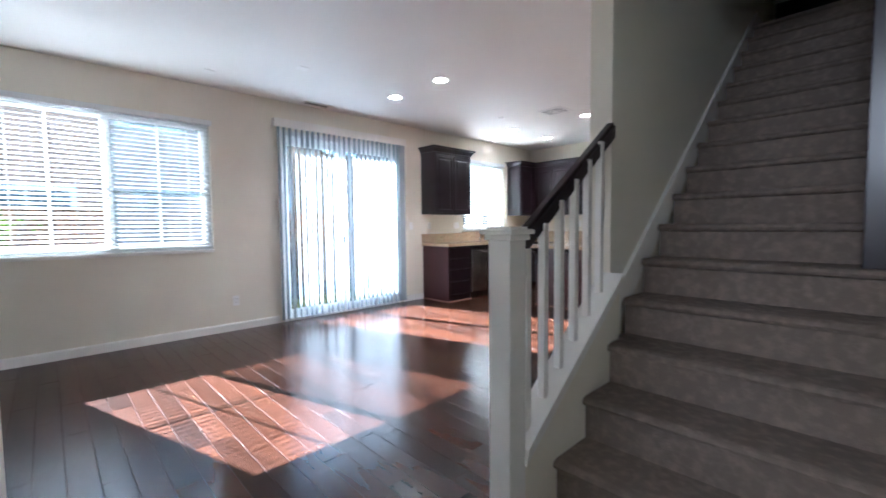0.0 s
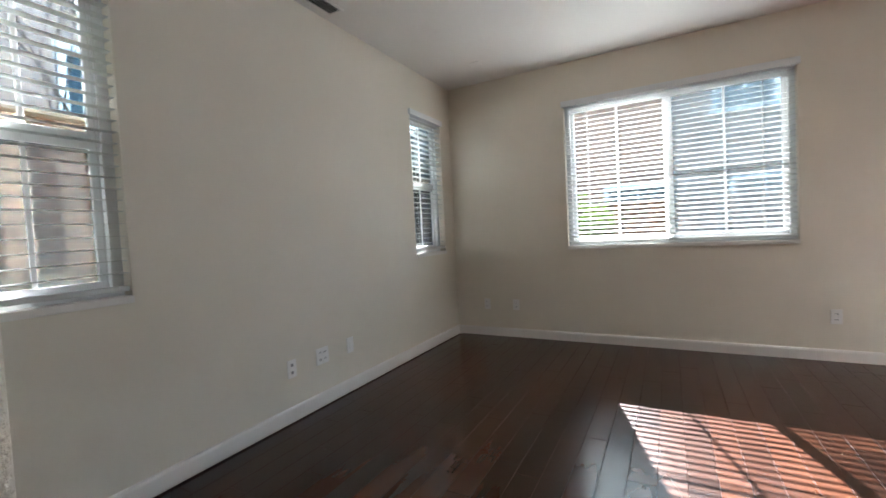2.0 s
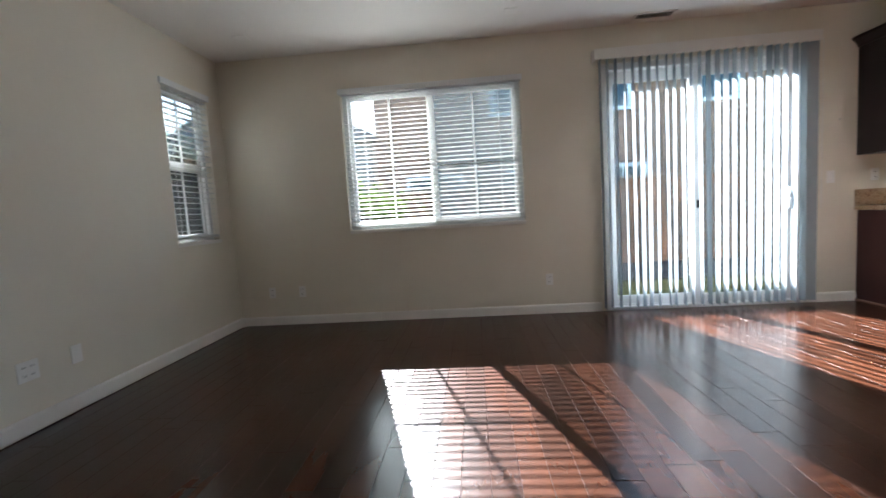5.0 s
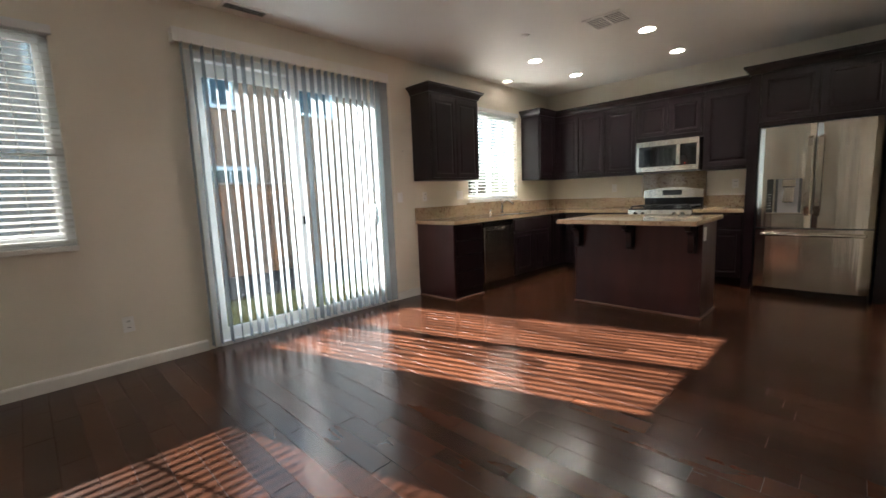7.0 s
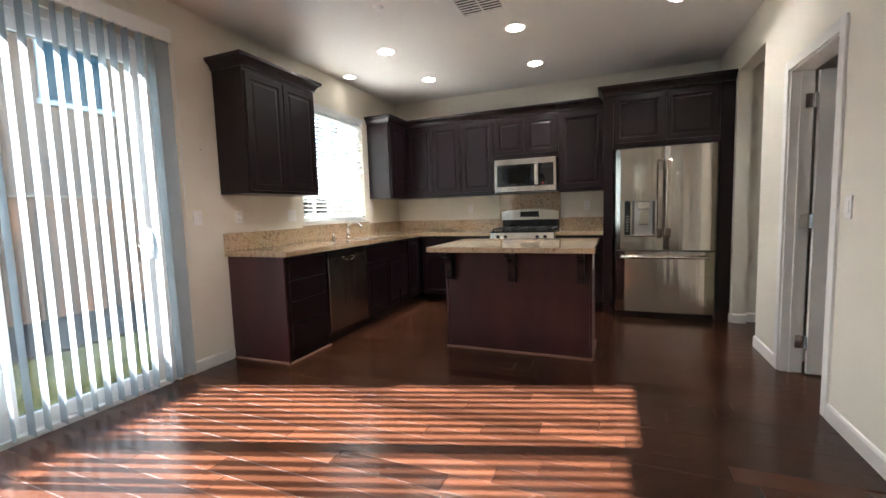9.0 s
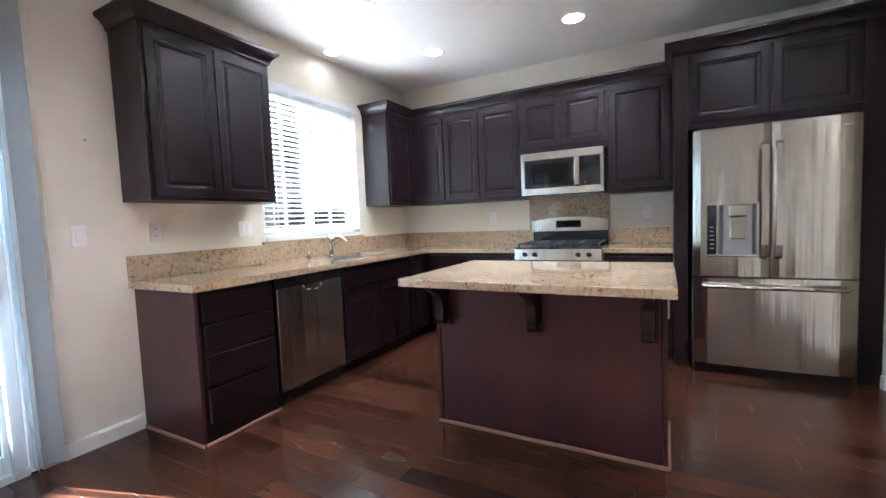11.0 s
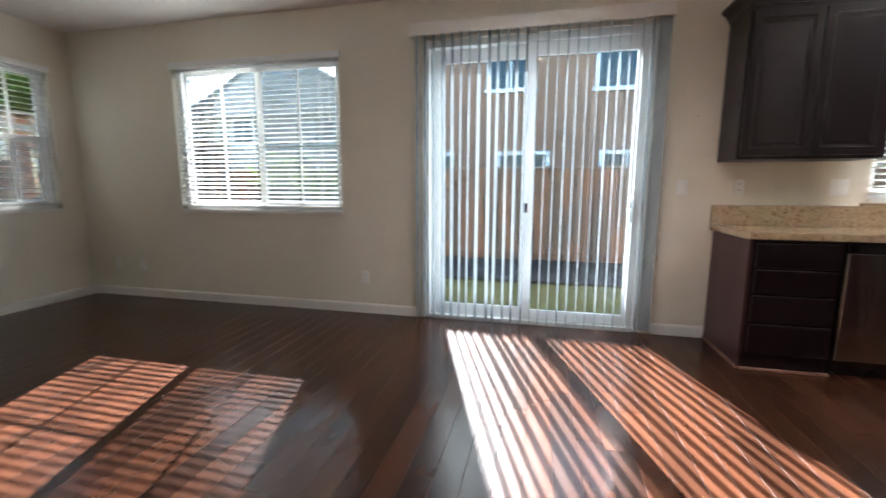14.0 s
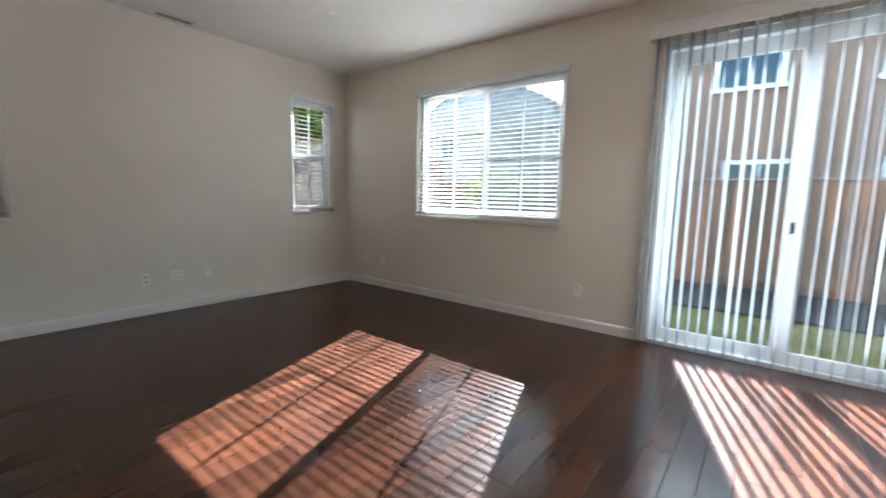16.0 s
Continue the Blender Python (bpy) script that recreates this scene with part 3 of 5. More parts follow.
def crown(parent, x0, x1, y0, y1, z, sides):
    """Crown moulding round a cabinet top; sides: which faces, of w e s n."""
    bm = bm_new()
    rings = []
    for d, h in CROWN[:-1]:
        wx, ex, sy, ny = (d if c in sides else 0 for c in "wesn")
        rings.append([bm.verts.new((x, y, z + h)) for x, y in ((x0 - wx, y0 - sy), (x1 + ex, y0 - sy), (x1 + ex, y1 + ny), (x0 - wx, y1 + ny))])
    for a, b in zip(rings, rings[1:]):
        for i in range(4):
            bm.faces.new((a[i], a[(i + 1) % 4], b[(i + 1) % 4], b[i]))
    bm.faces.new(rings[0]), bm.faces.new(rings[-1])
    bmesh.ops.recalc_face_normals(bm, faces=bm.faces)
    return part("crown_moulding", bm, ESPRESSO, parent)


# wall cabinet beside the window
c = thing("wall_cabinet", (0.0, 6.6, 1.385), "dark espresso two-door wall cabinet with crown moulding beside the window", "cabinet", "wall cabinets")
part("body", box(bm_new(), 0.002, 0.315, 6.175, 7.02, 1.385, 2.37, 0.003), ESPRESSO, c)
raised_door("door", c, "y", 0.315, 6.195, 6.593, 1.41, 2.33, 1)
raised_door("door", c, "y", 0.315, 6.602, 7.00, 1.41, 2.33, 1)
crown(c, 0.002, 0.32, 6.175, 7.02, 2.365, "esn")

# corner cabinet on the window wall
c = thing("wall_cabinet", (0.0, 8.85, 1.385), "dark espresso corner wall cabinet with crown moulding beside the sink window", "cabinet", "wall cabinets")
part("body", box(bm_new(), 0.002, 0.315, 8.45, YN - 0.002, 1.385, 2.35, 0.003), ESPRESSO, c)
raised_door("door", c, "y", 0.315, 8.47, 8.89, 1.41, 2.31, 1)
crown(c, 0.002, 0.32, 8.45, 8.90, 2.345, "es")

# cabinets along the north wall
UF = 8.93


def north_cabinet(x0, x1, z0, z1, doors, label, depth=None, top=2.30):
    face = depth or UF
    k = thing("wall_cabinet", ((x0 + x1) / 2, YN, z0), label, "cabinet", "wall cabinets")
    part("body", box(bm_new(), x0, x1, face, YN - 0.002, z0, z1, 0.002), ESPRESSO, k)
    for a, b in doors:
        raised_door("door", k, "x", face, a, b, z0 + (0.045 if z0 < 1.5 else 0.06), top, -1)
    crown(k, x0, x1, face, YN - 0.002, z1 + 0.045, "s")
    part("top_rail", box(bm_new(), x0, x1, face + 0.001, face + 0.02, z1 + 0.001, z1 + 0.06), ESPRESSO, k)
    return k


north_cabinet(0.318, 1.13, 1.385, 2.30, [(0.345, 0.715), (0.735, 1.12)], "dark espresso two-door wall cabinet above the granite counter")
north_cabinet(1.131, 1.575, 1.385, 2.30, [(1.145, 1.56)], "dark espresso single-door wall cabinet next to the microwave")
north_cabinet(1.576, 2.375, 1.815, 2.30, [(1.60, 1.965), (1.985, 2.35)], "dark espresso short two-door cabinet above the microwave")
north_cabinet(2.376, 2.89, 1.385, 2.30, [(2.40, 2.87)], "dark espresso wide single-door wall cabinet next to the fridge")
c = thing("fridge_surround", (3.47, YN, 0), "dark espresso cabinet and side panels built round the refrigerator", "cabinet")
part("side_panel", box(bm_new(), 2.892, 2.985, 8.55, YN - 0.002, 0.0, 2.36, 0.003), ESPRESSO, c)
part("side_panel", box(bm_new(), 3.955, 4.075, 8.55, YN - 0.002, 0.0, 2.36, 0.003), ESPRESSO, c)
part("body", box(bm_new(), 2.987, 3.953, 8.56, YN - 0.002, 1.80, 2.36, 0.003), ESPRESSO, c)
raised_door("door", c, "x", 8.56, 3.0, 3.465, 1.85, 2.325, -1)
raised_door("door", c, "x", 8.56, 3.485, 3.945, 1.85, 2.325, -1)
crown(c, 2.892, 4.075, 8.55, YN - 0.002, 2.355, "sw")


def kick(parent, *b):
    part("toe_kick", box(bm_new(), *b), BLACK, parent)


# base cabinets, window wall
c = thing("base_cabinet", (0.3, 6.45, 0), "dark espresso base cabinet with four drawers under the granite counter", "cabinet", "base cabinets")
part("body", box(bm_new(), 0.002, 0.595, 6.215, 6.705, 0.10, 0.872, 0.002), ESPRESSO, c)
part("side_panel", box(bm_new(), 0.002, 0.597, 6.195, 6.213, 0.0, 0.872, 0.002), REDWOOD, c)
part("toe_kick", box(bm_new(), 0.002, 0.575, 6.215, 6.705, 0.0, 0.10), ESPRESSO, c)
for z0, z1 in ((0.12, 0.315), (0.33, 0.505), (0.52, 0.675), (0.69, 0.845)):
    drawer_front(c, "y", 0.595, 6.235, 6.69, z0, z1, 1)
c = thing("base_cabinet", (0.3, 7.8, 0), "dark espresso two-door sink base cabinet", "cabinet", "base cabinets")
part("body", box(bm_new(), 0.002, 0.595, 7.335, 8.30, 0.10, 0.68, 0.002), ESPRESSO, c)
part("front_rail", box(bm_new(), 0.572, 0.595, 7.335, 8.30, 0.68, 0.872, 0.002), ESPRESSO, c)
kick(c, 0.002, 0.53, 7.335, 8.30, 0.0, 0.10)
raised_door("door", c, "y", 0.595, 7.355, 7.81, 0.12, 0.67, 1)
raised_door("door", c, "y", 0.595, 7.825, 8.28, 0.12, 0.67, 1)
drawer_front(c, "y", 0.595, 7.355, 8.28, 0.69, 0.845, 1)
c = thing("base_cabinet", (0.3, 8.7, 0), "dark espresso corner base cabinet", "cabinet", "base cabinets")
part("body", box(bm_new(), 0.002, 0.595, 8.301, YN - 0.002, 0.10, 0.872, 0.002), ESPRESSO, c)
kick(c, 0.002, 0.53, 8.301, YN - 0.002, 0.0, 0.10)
raised_door("door", c, "y", 0.595, 8.315, 8.60, 0.12, 0.845, 1)
c = thing("base_cabinet", (1.1, 8.95, 0), "dark espresso base cabinet beside the range", "cabinet", "base cabinets")
part("body", box(bm_new(), 0.64, 1.585, 8.655, YN - 0.002, 0.10, 0.872, 0.002), ESPRESSO, c)
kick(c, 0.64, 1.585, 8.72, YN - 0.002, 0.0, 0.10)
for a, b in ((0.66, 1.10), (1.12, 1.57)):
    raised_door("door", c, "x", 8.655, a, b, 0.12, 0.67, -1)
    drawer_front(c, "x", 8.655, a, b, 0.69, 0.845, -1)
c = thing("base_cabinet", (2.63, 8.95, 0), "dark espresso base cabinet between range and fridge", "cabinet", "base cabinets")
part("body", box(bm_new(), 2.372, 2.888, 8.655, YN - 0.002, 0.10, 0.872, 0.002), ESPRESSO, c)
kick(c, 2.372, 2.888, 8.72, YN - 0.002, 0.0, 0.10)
raised_door("door", c, "x", 8.655, 2.39, 2.87, 0.12, 0.67, -1)
drawer_front(c, "x", 8.655, 2.39, 2.87, 0.69, 0.845, -1)

# counters
SX0, SX1, SY0, SY1 = 0.13, 0.53, 7.40, 8.16
bm = bm_new()
for b in ((0.003, 0.648, 6.165, SY0), (0.003, SX0, SY0, SY1), (SX1, 0.648, SY0, SY1), (0.003, 0.648, SY1, 8.61), (0.003, 1.592, 8.61, YN - 0.003)):
    box(bm, b[0], b[1], b[2], b[3], 0.874, 0.914)
bmesh.ops.remove_doubles(bm, verts=bm.verts, dist=0.0005)
k = thing("countertop", (0.3, 7.4, 0.874), "polished beige and brown speckled granite countertop", "countertop")
part("slab", bm, GRANITE, k)
bm = box(bm_new(), 0.003, 0.023, 6.165, YN - 0.003, 0.915, 1.065, 0.002)
box(bm, 0.024, 1.555, YN - 0.023, YN - 0.003, 0.915, 1.065, 0.002)
part("backsplash", bm, GRANITE, k)
part("ledge", box(bm_new(), 0.001, 0.028, 7.12, 8.37, 1.066, 1.088, 0.002), GRANITE, k)
k = thing("countertop", (2.63, 8.9, 0.874), "polished beige and brown granite countertop beside the range", "countertop")
part("slab", box(bm_new(), 2.366, 2.889, 8.61, YN - 0.003, 0.874, 0.914, 0.003), GRANITE, k)
part("backsplash", box(bm_new(), 2.366, 2.889, YN - 0.023, YN - 0.003, 0.915, 1.065, 0.002), GRANITE, k)
solid("range_backsplash", box(bm_new(), 1.56, 2.36, YN - 0.021, YN - 0.001, 0.93, 1.395, 0.002), GRANITE, "beige speckled granite panel behind the range", "backsplash")

# sink and taps
k = thing("sink", (0.33, 7.78, 0.70), "stainless steel double-bowl undermount sink", "sink")
ym = (SY0 + SY1) / 2
for a, b in ((SY0 + 0.004, ym - 0.008), (ym + 0.008, SY1 - 0.004)):
    bm = bm_new()
    box(bm, SX0 + 0.004, SX1 - 0.004, a, b, 0.70, 0.704)
    box(bm, SX0 + 0.004, SX0 + 0.008, a, b, 0.704, 0.900), box(bm, SX1 - 0.008, SX1 - 0.004, a, b, 0.704, 0.900)
    box(bm, SX0 + 0.008, SX1 - 0.008, a, a + 0.004, 0.704, 0.900), box(bm, SX0 + 0.008, SX1 - 0.008, b - 0.004, b, 0.704, 0.900)
    bowl = part("bowl", bm, SATIN, k)
    part("drain", cyl(bm_new(), (0.33, (a + b) / 2, 0.704), (0.33, (a + b) / 2, 0.710), 0.045, seg=20), CHROME, bowl)
k = thing("faucet", (0.085, 7.80, 0.914), "chrome single-lever kitchen faucet behind the sink", "faucet")
bm = cyl(bm_new(), (0.085, 7.80, 0.914), (0.085, 7.80, 0.925), 0.032, seg=20)
cyl(bm, (0.085, 7.80, 0.925), (0.085, 7.80, 1.03), 0.021, 0.018)
part("body", bm, CHROME, k, smooth=True)
arc = [(0.085 + 0.20 * (i / 8), 7.80, 1.02 + 0.075 * math.sin(math.pi * (0.12 + 0.78 * i / 8))) for i in range(9)]
part("spout", tube(bm_new(), arc, 0.013), CHROME, k, smooth=True)
part("lever", tube(bm_new(), [(0.085, 7.80, 1.03), (0.09, 7.80, 1.06), (0.06, 7.80, 1.115)], 0.009), CHROME, k, smooth=True)
k = thing("soap_dispenser", (0.085, 7.52, 0.914), "small chrome air-gap cap by the sink", "soap dispenser")
part("cap", cyl(bm_new(), (0.085, 7.52, 0.914), (0.085, 7.52, 0.975), 0.016, seg=16), CHROME, k, smooth=True)
part("collar", cyl(bm_new(), (0.085, 7.52, 0.914), (0.085, 7.52, 0.920), 0.024, seg=16), CHROME, k)

# dishwasher
k = thing("dishwasher", (0.3, 7.02, 0), "stainless steel dishwasher built in under the counter", "dishwasher")
part("body", box(bm_new(), 0.03, 0.585, 6.712, 7.328, 0.10, 0.868), BLACK, k)
part("door", box(bm_new(), 0.587, 0.622, 6.716, 7.325, 0.115, 0.80, 0.006), DSTEEL, k)
part("control_strip", box(bm_new(), 0.587, 0.612, 6.716, 7.325, 0.804, 0.866, 0.004), BLACK, k)
bm = tube(bm_new(), [(0.622, 6.93, 0.80), (0.640, 6.95, 0.765), (0.645, 7.02, 0.752), (0.640, 7.09, 0.765), (0.622, 7.11, 0.80)], 0.008)
part("handle", bm, STEEL, k, "curved pocket handle", True)
part("badge", cyl(bm_new(), (0.622, 7.03, 0.27), (0.624, 7.03, 0.27), 0.013, seg=20), CHROME, k)
part("toe_kick", box(bm_new(), 0.03, 0.55, 6.716, 7.325, 0.0, 0.10), BLACK, k)

# range
k = thing("gas_range", (1.98, 8.9, 0), "stainless steel gas range with black cooktop and curved control panel", "stove")
part("body", box(bm_new(), 1.60, 2.36, 8.62, 9.215, 0.02, 0.90, 0.003), BLACK, k)
part("oven_door", box(bm_new(), 1.605, 2.355, 8.585, 8.62, 0.22, 0.80, 0.008), STEEL, k)
part("oven_window", box(bm_new(), 1.72, 2.24, 8.582, 8.5855, 0.36, 0.66), BGLASS, k)
part("oven_handle", tube(bm_new(), [(1.66, 8.585, 0.745), (1.66, 8.545, 0.745), (2.30, 8.545, 0.745), (2.30, 8.585, 0.745)], 0.013), STEEL, k, smooth=True)
part("drawer", box(bm_new(), 1.605, 2.355, 8.59, 8.62, 0.05, 0.21, 0.006), STEEL, k)
bm = prism(bm_new(), [(8.575, 0.815), (8.62, 0.81), (8.62, 0.915), (8.59, 0.91)], "x", 1.602, 2.358)
panel = part("control_panel", bm, STEEL, k)
for x in (1.70, 1.79, 2.17, 2.26):
    bm = cyl(bm_new(), (x, 8.588, 0.862), (x, 8.552, 0.866), 0.021, 0.018, seg=18)
    box(bm, x - 0.004, x + 0.004, 8.544, 8.556, 0.848, 0.884, 0.002)
    part("knob", bm, BLACK, panel)
part("cooktop", box(bm_new(), 1.60, 2.36, 8.60, 9.14, 0.9, 0.925, 0.006), BLACK, k)
for x in (1.79, 2.17):
    for y in (8.73, 9.0):
        bm = cyl(bm_new(), (x, y, 0.925), (x, y, 0.938), 0.045, 0.04, seg=20)
        cyl(bm, (x, y, 0.938), (x, y, 0.944), 0.03, seg=20)
        part("burner", bm, IRON, k)
for x0, x1 in ((1.63, 1.955), (2.005, 2.33)):
    bm = bm_new()
    for x in (x0, x1):
        box(bm, x - 0.007, x + 0.007, 8.63, 9.10, 0.948, 0.962, 0.002)
    for y in (8.63, 8.865, 9.10):
        box(bm, x0, x1, y - 0.007, y + 0.007, 0.949, 0.963, 0.002)
    xm = (x0 + x1) / 2
    box(bm, xm - 0.006, xm + 0.006, 8.63, 9.10, 0.95, 0.964, 0.002)
    for x in (x0, x1):
        for y in (8.63, 9.10):
            box(bm, x - 0.009, x + 0.009, y - 0.009, y + 0.009, 0.925, 0.95)
    part("grate", bm, IRON, k)
part("backguard_lower", box(bm_new(), 1.615, 2.345, 9.16, 9.215, 0.90, 1.05, 0.004), BLACK, k)
pts = [(1.61, 1.05)] + [(1.61 + 0.74 * i / 12, 1.155 + 0.035 * math.sin(math.pi * i / 12)) for i in range(13)] + [(2.35, 1.05)]
guard = part("backguard", prism(bm_new(), pts, "y", 9.135, 9.218), STEEL, k)
part("display", box(bm_new(), 1.86, 2.10, 9.131, 9.136, 1.085, 1.155, 0.002), BGLASS, guard, "black clock display")

# microwave
k = thing("microwave", (1.975, 8.95, 1.40), "stainless steel over-range microwave with black glass door", "microwave")
part("body", box(bm_new(), 1.597, 2.353, 8.885, 9.245, 1.40, 1.81, 0.003), BLACK, k)
bm = box(bm_new(), 1.597, 2.352, 8.85, 8.885, 1.735, 1.808, 0.004)
box(bm, 1.597, 2.352, 8.85, 8.885, 1.405, 1.472, 0.004)
box(bm, 1.597, 1.632, 8.85, 8.885, 1.472, 1.735), box(bm, 2.325, 2.352, 8.85, 8.885, 1.472, 1.735)
part("front_frame", bm, STEEL, k)
door = part("door", box(bm_new(), 1.632, 2.13, 8.853, 8.885, 1.472, 1.735, 0.002), BGLASS, k, "black glass door")
part("door_window", box(bm_new(), 1.70, 2.05, 8.8505, 8.8535, 1.51, 1.70, 0.001), glass_material("smoked_glass", (0.2, 0.2, 0.2), 1.6), door)
part("handle", box(bm_new(), 2.10, 2.15, 8.815, 8.838, 1.475, 1.732, 0.008), STEEL, k)
bm = box(bm_new(), 2.11, 2.14, 8.838, 8.853, 1.48, 1.50)
box(bm, 2.11, 2.14, 8.838, 8.853, 1.71, 1.728)
part("handle_mount", bm, STEEL, k)
cp = part("keypad", box(bm_new(), 2.152, 2.325, 8.853, 8.885, 1.472, 1.735, 0.002), BGLASS, k, "black keypad with small display")
part("display", box(bm_new(), 2.195, 2.305, 8.851, 8.8535, 1.685, 1.722), BLACK, cp, "dark clock display")
part("indicator", box(bm_new(), 2.19, 2.198, 8.8505, 8.853, 1.497, 1.503), LED, cp, "small red light")
part("badge", cyl(bm_new(), (1.975, 8.85, 1.772), (1.975, 8.847, 1.772), 0.014, seg=20), CHROME, k)
part("vent_grille", box(bm_new(), 1.62, 2.33, 8.87, 9.2, 1.392, 1.40), GREY, k)

# refrigerator
k = thing("refrigerator", (3.465, 8.85, 0), "stainless steel french-door refrigerator with water dispenser and bottom freezer", "refrigerator")
part("body", box(bm_new(), 3.015, 3.925, 8.53, 9.22, 0.03, 1.775, 0.004), GREY, k)


def bowed(x0, x1, z0, z1, y0=8.455, y1=8.525, bow=0.012):
    n = 10
    pts = [(x1, y1), (x0, y1)] + [(x0 + (x1 - x0) * i / n, y0 - bow * math.sin(math.pi * (0.06 + 0.88 * i / n)) + (0.012 if i in (0, n) else 0)) for i in range(n + 1)]
    return prism(bm_new(), pts, "z", z0, z1)


ldoor = part("door", bowed(3.015, 3.464, 0.725, 1.772), STEEL, k, smooth=False)
rdoor = part("door", bowed(3.472, 3.925, 0.725, 1.772), STEEL, k)
frz = part("freezer_drawer", bowed(3.015, 3.925, 0.075, 0.712, bow=0.016), STEEL, k)
for x, d in ((3.428, ldoor), (3.508, rdoor)):
    prof = [(8.447, 0.85), (8.402, 0.875), (8.392, 0.95), (8.386, 1.10), (8.384, 1.25), (8.386, 1.40), (8.392, 1.55), (8.402, 1.625), (8.447, 1.65), (8.447, 1.61), (8.418, 1.60), (8.408, 1.54), (8.404, 1.25), (8.408, 0.96), (8.418, 0.90), (8.447, 0.89)]
    part("handle", prism(bm_new(), prof, "x", x - 0.019, x + 0.019), STEEL, d, "long flat bowed handle")
part("handle", tube(bm_new(), [(3.07, 8.445, 0.655), (3.09, 8.395, 0.655), (3.47, 8.385, 0.655), (3.85, 8.395, 0.655), (3.87, 8.445, 0.655)], 0.015, 12), STEEL, frz, "long bar handle", True)
bm = box(bm_new(), 3.10, 3.40, 8.408, 8.446, 0.868, 0.885, 0.004)
box(bm, 3.385, 3.40, 8.415, 8.446, 0.885, 1.235), box(bm, 3.10, 3.40, 8.430, 8.446, 1.235, 1.245), box(bm, 3.155, 3.170, 8.430, 8.446, 0.885, 1.235)
disp = part("dispenser", bm, STEEL, ldoor, "water and ice dispenser, shallow recess with shade painted at its sides")
pad = part("keypad", box(bm_new(), 3.10, 3.155, 8.424, 8.446, 0.885, 1.235, 0.002), BGLASS, disp, "glossy black touch keypad")
bm = bm_new()
for i in range(6):
    box(bm, 3.115, 3.14, 8.4232, 8.4242, 0.925 + i * 0.03, 0.929 + i * 0.03)
part("key_marks", bm, PLATE, pad)
recess = part("recess", box(bm_new(), 3.170, 3.385, 8.440, 8.447, 0.885, 1.235), mat("recess_grey", (0.40, 0.385, 0.36), (0.33, 0.32, 0.30), 4, 0.3), disp)
# Dark strips paint the shaded sides of a deeper recess; the door isn't cut.
bm = box(bm_new(), 3.171, 3.195, 8.418, 8.4395, 0.886, 1.234, 0.004)
box(bm, 3.362, 3.384, 8.418, 8.4395, 0.886, 1.234, 0.004)
part("shade_strip", bm, mat("recess_shade", (0.10, 0.10, 0.10), (0.07, 0.07, 0.07), 4, 0.3), recess)
bm = box(bm_new(), 3.225, 3.335, 8.415, 8.438, 1.15, 1.225, 0.006)
box(bm, 3.235, 3.325, 8.425, 8.438, 0.99, 1.145, 0.006)
part("nozzle", bm, STEEL, disp)
part("badge", box(bm_new(), 3.83, 3.89, 8.441, 8.452, 1.70, 1.71), CHROME, rdoor)
part("foot_grille", box(bm_new(), 3.02, 3.92, 8.49, 8.53, 0.0, 0.07), BLACK, k)

# island
k = thing("kitchen_island", (2.25, 7.2, 0), "dark reddish-brown kitchen island with overhanging granite top", "kitchen island")
part("body", box(bm_new(), 1.663, 2.827, 7.008, 7.50, 0.0, 0.872, 0.003), REDWOOD, k)
part("end_panel", box(bm_new(), 2.828, 2.846, 6.998, 7.50, 0.0, 0.872, 0.003), REDWOOD, k)
part("end_panel", box(bm_new(), 1.644, 1.662, 6.998, 7.50, 0.0, 0.872, 0.003), REDWOOD, k)
part("shoe_mould", box(bm_new(), 1.638, 2.852, 6.985, 6.997, 0.0, 0.022, 0.005), SHOE, k, "lighter brown shoe moulding")
part("shoe_mould", box(bm_new(), 2.847, 2.861, 6.998, 7.50, 0.0, 0.022, 0.005), SHOE, k)
for x in (1.705, 2.237, 2.772):
    edge = [Vector(p) for p in ((6.80, 0.864), (6.803, 0.838), (6.825, 0.816), (6.872, 0.803), (6.905, 0.768), (6.919, 0.720), (6.922, 0.675), (6.919, 0.642), (6.932, 0.618), (6.956, 0.612), (6.975, 0.635))]
    prof = [(6.998, 0.635), (6.998, 0.872), (6.80, 0.872)]
    for i in range(len(edge) - 1):
        a, b, c, d = (edge[max(0, min(len(edge) - 1, i + s))] for s in (-1, 0, 1, 2))
        for u in (0.0, 0.25, 0.5, 0.75):
            q = 0.5 * (2 * b + (c - a) * u + (2 * a - 5 * b + 4 * c - d) * u * u + (3 * b - a - 3 * c + d) * u ** 3)
            prof.append((q.x, q.y))
    prof.append(tuple(edge[-1]))
    bracket = part("corbel", prism(bm_new(), prof, "x", x - 0.023, x + 0.023), ESPRESSO, k, "scroll-shaped support bracket")
    part("backing_board", box(bm_new(), x - 0.036, x + 0.036, 6.999, 7.007, 0.60, 0.872, 0.002), ESPRESSO, bracket)
part("outlet_plate", box(bm_new(), 2.847, 2.857, 7.012, 7.082, 0.715, 0.835, 0.003), PLATE, k, "white outlet plate")
part("granite_top", box(bm_new(), 1.632, 2.882, 6.632, 7.573, 0.874, 0.914, 0.006), GRANITE, k, "polished beige speckled granite slab")
for b in ((0.60, 0.612, 6.20, 6.71), (0.0, 0.60, 6.182, 6.194)):
    solid("shoe_mould", box(bm_new(), *b, 0.0, 0.02, 0.004), SHOE, "brown quarter-round moulding at cabinet foot", "trim", "structure")


